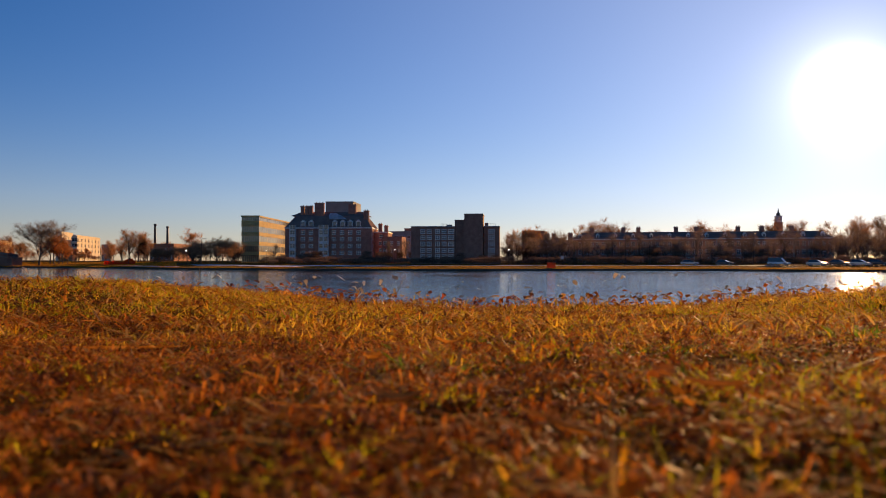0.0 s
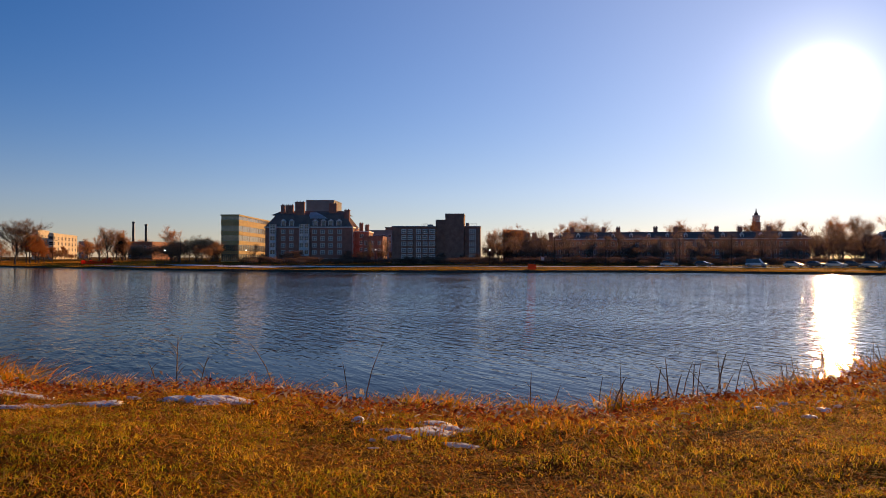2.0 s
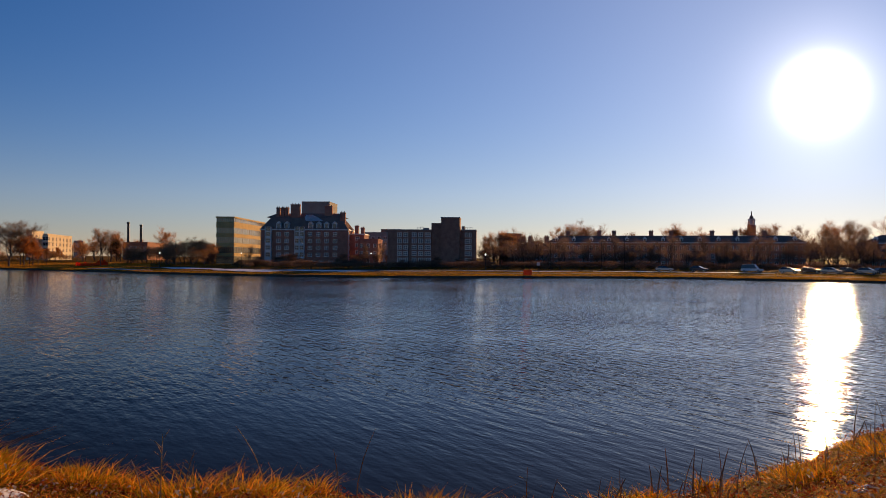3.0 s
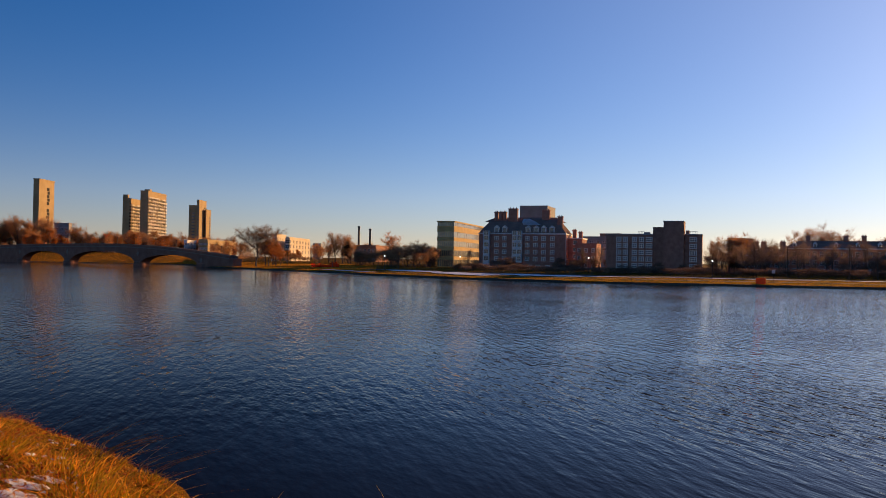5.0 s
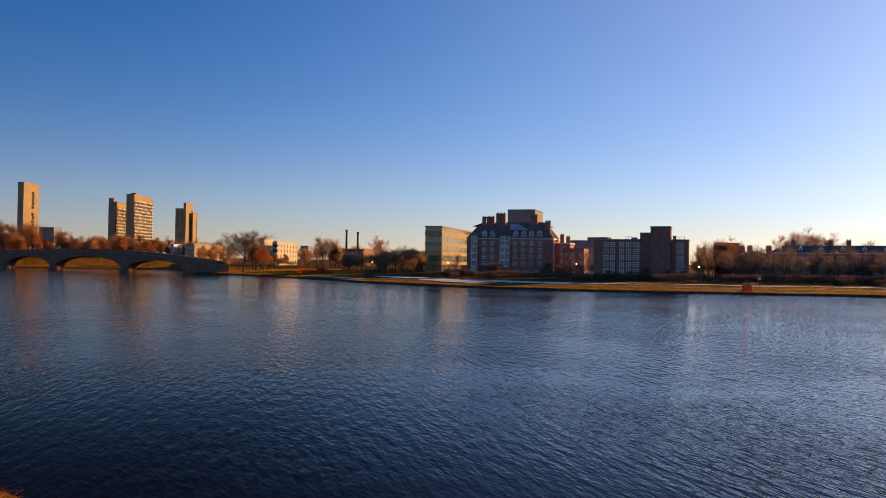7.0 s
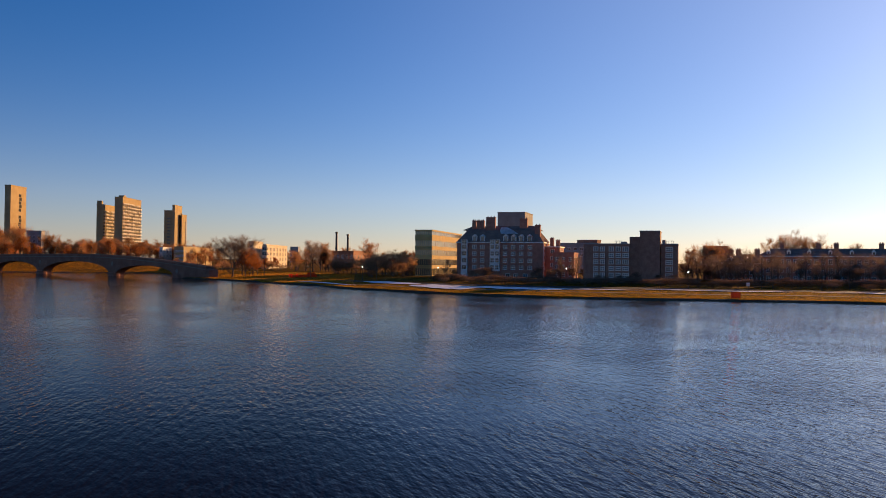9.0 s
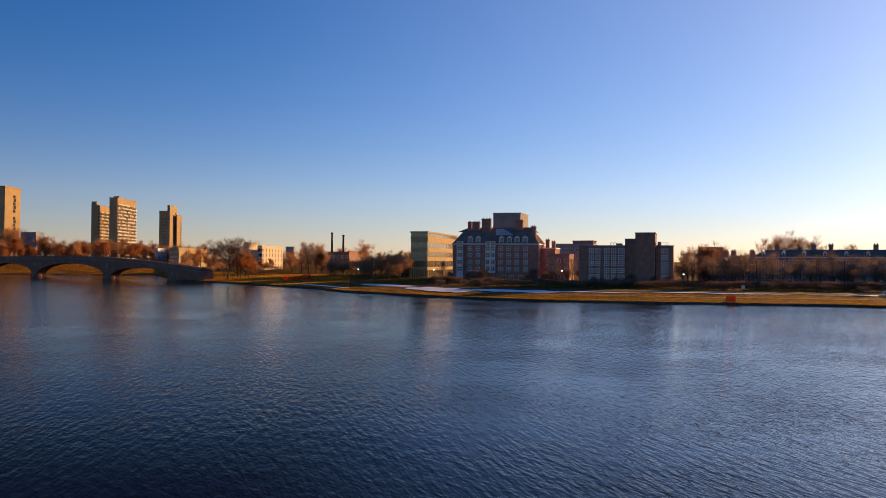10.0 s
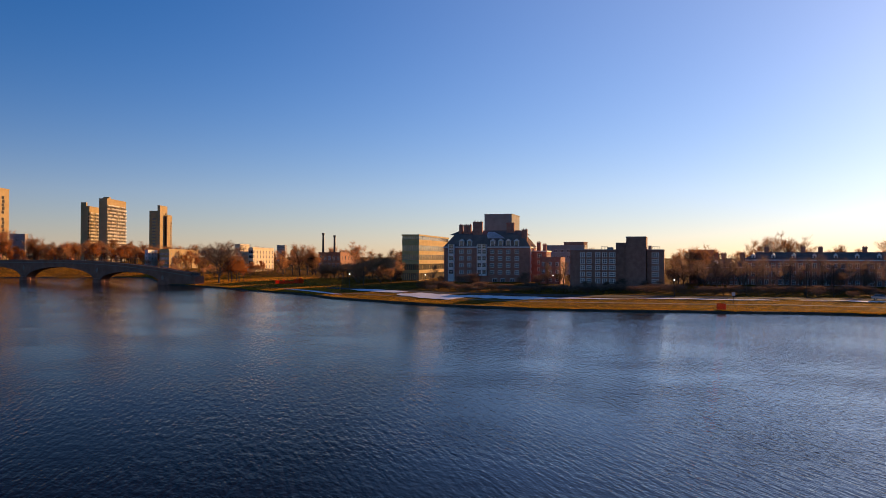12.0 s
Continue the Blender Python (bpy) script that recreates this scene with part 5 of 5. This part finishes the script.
def stem(x, k, h, lean_x, lean_y, r=0.010, name="dry_stem", forks=0):
    y = near_shore(x) - k
    t = thing(name, (x, y, ground_z(x, y) - 0.03), 0, "thin dry plant stem on the bank", "plant stem", "dry stems")
    bm = bmesh.new()
    pts = [(lean_x * s * s, lean_y * s * s, h * s) for s in (0, 0.3, 0.6, 0.85, 1.0)]
    tube(bm, pts, [r, r * 0.85, r * 0.7, r * 0.5, r * 0.25], 5)
    for i in range(forks):
        s = 0.45 + 0.5 * i / forks
        a = rng.uniform(0, 6.283)
        b = Vector((lean_x * s * s, lean_y * s * s, h * s))
        e = b + Vector((math.cos(a) * 0.16 * h, math.sin(a) * 0.16 * h, 0.14 * h))
        side = bmesh.new()
        tube(side, [b, b.lerp(e, 0.5) + Vector((0, 0, 0.02)), e], [r * 0.5, r * 0.4, r * 0.2], 4)
        part("twig", side, M["reed"], t)
    part("stalk", bm, M["reed"], t)


for x, k, h, lx, ly, forks in ((-2.95, 1.6, 0.95, -0.45, 0.1, 0), (-1.95, 1.2, 0.7, -0.1, 0.1, 3), (-1.7, 1.1, 1.0, 0.25, 0.1, 0), (0.6, 1.2, 0.7, 0.02, 0, 2), (0.9, 0.9, 0.6, 0.12, 0, 1), (-3.9, 2.4, 0.95, 0.02, 0.0, 7), (-3.7, 2.3, 0.7, 0.1, 0.1, 5), (-4.1, 2.5, 0.6, -0.15, 0, 4)):
    stem(x, k, h, lx, ly, forks=forks)
for i in range(46):
    x = rng.uniform(1.4, 8.2)
    stem(x, rng.uniform(0.5, 3.2), rng.uniform(0.35, 0.75), rng.normal(0, 0.12), rng.normal(0, 0.1), 0.009 if i % 3 else 0.014, "reed", 1 if i % 4 == 0 else 0)
for i in range(7):
    stem(6.6 + rng.uniform(-0.5, 0.6), rng.uniform(3.0, 4.2), rng.uniform(0.9, 1.5), rng.normal(0, 0.12), 0, 0.008, "reed", 2)
for i in range(22):
    stem(rng.uniform(-12.5, -8.2), rng.uniform(0.2, 0.9), rng.uniform(0.2, 0.5), rng.uniform(0.0, 1.0), rng.uniform(0.1, 0.7), 0.008)
for i in range(9):
    stem(-10.3 + rng.uniform(-0.4, 0.4), rng.uniform(0.3, 0.9), rng.uniform(0.3, 0.6), rng.uniform(0.1, 1.1), rng.uniform(0.1, 0.7), 0.012)


def snow_bit(x, k, sx, sy, h):
    y = near_shore(x) - k
    bm = bmesh.new()
    bmesh.ops.create_icosphere(bm, subdivisions=3, radius=1.0)
    z0 = ground_z(x, y)
    for v in bm.verts:
        a = math.atan2(v.co.y, v.co.x)
        s = 1 + 0.35 * wobble(math.cos(a) * 2 + x, math.sin(a) * 2, 1.1) + 0.2 * wobble(math.cos(a) * 5 + x, math.sin(a) * 5, 1.3)
        px, py = x + v.co.x * sx * s, y + v.co.y * sy * s
        v.co = Vector((px, py, ground_z(px, py) + v.co.z * h * (1 + 0.4 * wobble(px, py, 6)) + 0.010 * wobble(px, py, 9)))
    o = part("snow_patch", bm, M["snow"], None)
    for f in o.data.polygons:
        f.use_smooth = True
    tagged(o, "melting patch of old snow among bank grass", "snow", "snow on the near bank")


for x, k, sx, sy, h in ((-4.6, 5.6, 0.9, 0.28, 0.06), (-3.6, 6.1, 0.5, 0.22, 0.05), (-2.4, 6.3, 0.8, 0.28, 0.07), (-0.45, 6.0, 0.55, 0.3, 0.08), (-0.6, 6.9, 0.35, 0.12, 0.04), (2.3, 6.2, 0.4, 0.2, 0.06), (2.8, 6.0, 0.35, 0.16, 0.05), (3.6, 6.0, 0.4, 0.16, 0.05), (4.6, 6.0, 0.5, 0.15, 0.05), (-9.4, 5.6, 0.6, 0.35, 0.07), (-10.6, 5.2, 0.5, 0.3, 0.06), (-12.5, 4.6, 0.6, 0.3, 0.06), (-10.0, 2.2, 0.5, 0.3, 0.06), (-11.0, 1.4, 0.4, 0.25, 0.05), (-8.6, 3.2, 0.5, 0.25, 0.05), (5.6, 5.2, 0.5, 0.16, 0.05), (4.4, 4.3, 0.5, 0.2, 0.07), (5.2, 4.9, 0.6, 0.22, 0.08), (6.3, 5.3, 0.6, 0.25, 0.07), (7.2, 5.6, 0.7, 0.3, 0.08), (8.4, 6.0, 0.7, 0.3, 0.07), (-5.6, 3.9, 0.8, 0.3, 0.08), (-6.4, 4.1, 0.7, 0.3, 0.08), (-7.6, 3.6, 0.6, 0.3, 0.08)):
    broad = -9 < x < 0.5
    for q in range(5 if broad else 7):
        r = rng.uniform(0.24, 0.52) if broad and q < 3 else rng.uniform(0.06, 0.16)
        snow_bit(x + rng.normal(0, 0.5) * sx, k - 0.25 + rng.normal(0, 0.25), sx * r, sy * min(1.0, r * 1.7), h * rng.uniform(0.3, 0.5))

# taller golden clumps at the water's edge
for i in range(12):
    x = -9 + 13 * (i + rng.uniform(0.1, 0.9)) / 12
    tuft(x, near_shore(x) - rng.uniform(0.9, 2.2), 0.16, rng.uniform(0.2, 0.3), 150)

# green blades that stand out of the dry lawn before the take-off point
for az, d, h, n in ((6.5, 0.95, 0.05, 26), (2.0, 1.25, 0.04, 22), (-2.5, 1.5, 0.045, 30), (-8.5, 1.2, 0.05, 40), (-12, 1.6, 0.05, 44), (-17, 1.35, 0.045, 36), (-20, 1.05, 0.05, 40), (-23, 1.7, 0.05, 40), (9.5, 0.62, 0.04, 12), (14, 0.8, 0.04, 12), (-5, 2.1, 0.05, 40), (4, 2.3, 0.05, 36), (12, 2.0, 0.045, 30), (-15, 2.4, 0.05, 40), (-24, 0.75, 0.035, 20), (20, 2.6, 0.05, 40), (-9, 0.6, 0.03, 14), *((rng.uniform(-27, 4), rng.uniform(0.8, 2.6), 0.035, 26) for i in range(34)), *((rng.uniform(4, 28), rng.uniform(1.0, 2.8), 0.035, 20) for i in range(14))):
    q = at(az, d)
    tuft(q.x, q.y, 0.05, h, n, "tuft of fresh green grass in the dry lawn", "green", 0.0028, "green tufts in the lawn")


def fallen_leaf(az, d, length, width, turn, curl, mat, label, lift=0.02):
    """One curled leaf or flat blade lying on the lawn."""
    q = at(az, d)
    t = thing("fallen_leaf", (q.x, q.y, ground_z(q.x, q.y) + lift), turn, label, "leaf", "single leaves on the lawn")
    verts, faces = [], []
    n = 9
    for i in range(n):
        s = i / (n - 1)
        half = width / 2 * max(0.06, math.sin(math.pi * (0.08 + 0.86 * s)) ** 0.7)
        z = curl * (2 * s - 1) ** 2
        verts += [(length * (s - 0.5), -half, z + half * 0.5), (length * (s - 0.5), 0, z), (length * (s - 0.5), half, z + half * 0.35)]
    for i in range(n - 1):
        for k in range(2):
            a = i * 3 + k
            faces.append((a, a + 3, a + 4, a + 1))
    part("blade", mesh_of("blade", verts, faces, M[mat]), None, t)


fallen_leaf(26.5, 1.55, 0.22, 0.030, 8, 0.004, "straw", "long pale straw-coloured leaf blade lying flat")
fallen_leaf(17.0, 1.02, 0.034, 0.026, 30, 0.006, "leaf", "small curled rust-red dead leaf")
fallen_leaf(3.8, 1.45, 0.06, 0.028, 20, 0.012, "straw", "curled pale dry leaf on grass")
fallen_leaf(-8.0, 0.62, 0.04, 0.010, 15, 0.012, "straw", "curled pale dry leaf on grass")
fallen_leaf(-14.0, 0.6, 0.045, 0.010, 30, 0.016, "straw", "curled pale dry leaf on grass")
fallen_leaf(-17.5, 0.62, 0.04, 0.009, -20, 0.014, "straw", "curled pale dry leaf on grass")
fallen_leaf(-4.0, 0.50, 0.09, 0.012, -60, 0.004, "straw", "dry stalk lying on the lawn")
fallen_leaf(12.0, 0.60, 0.10, 0.012, 4, 0.004, "straw", "dry stalk lying on the lawn")
fallen_leaf(-11.0, 0.70, 0.05, 0.024, 70, 0.01, "leaf", "small curled rust-red dead leaf")
fallen_leaf(22.0, 0.78, 0.09, 0.010, -50, 0.004, "leaf", "thin bent red-brown stalk")
for i in range(26):
    fallen_leaf(rng.uniform(-27, 30), rng.uniform(0.5, 2.2), rng.uniform(0.025, 0.05), rng.uniform(0.014, 0.026), rng.uniform(0, 360), rng.uniform(0.003, 0.012), "leaf" if i % 3 else "straw", "small curled brown dead leaf")
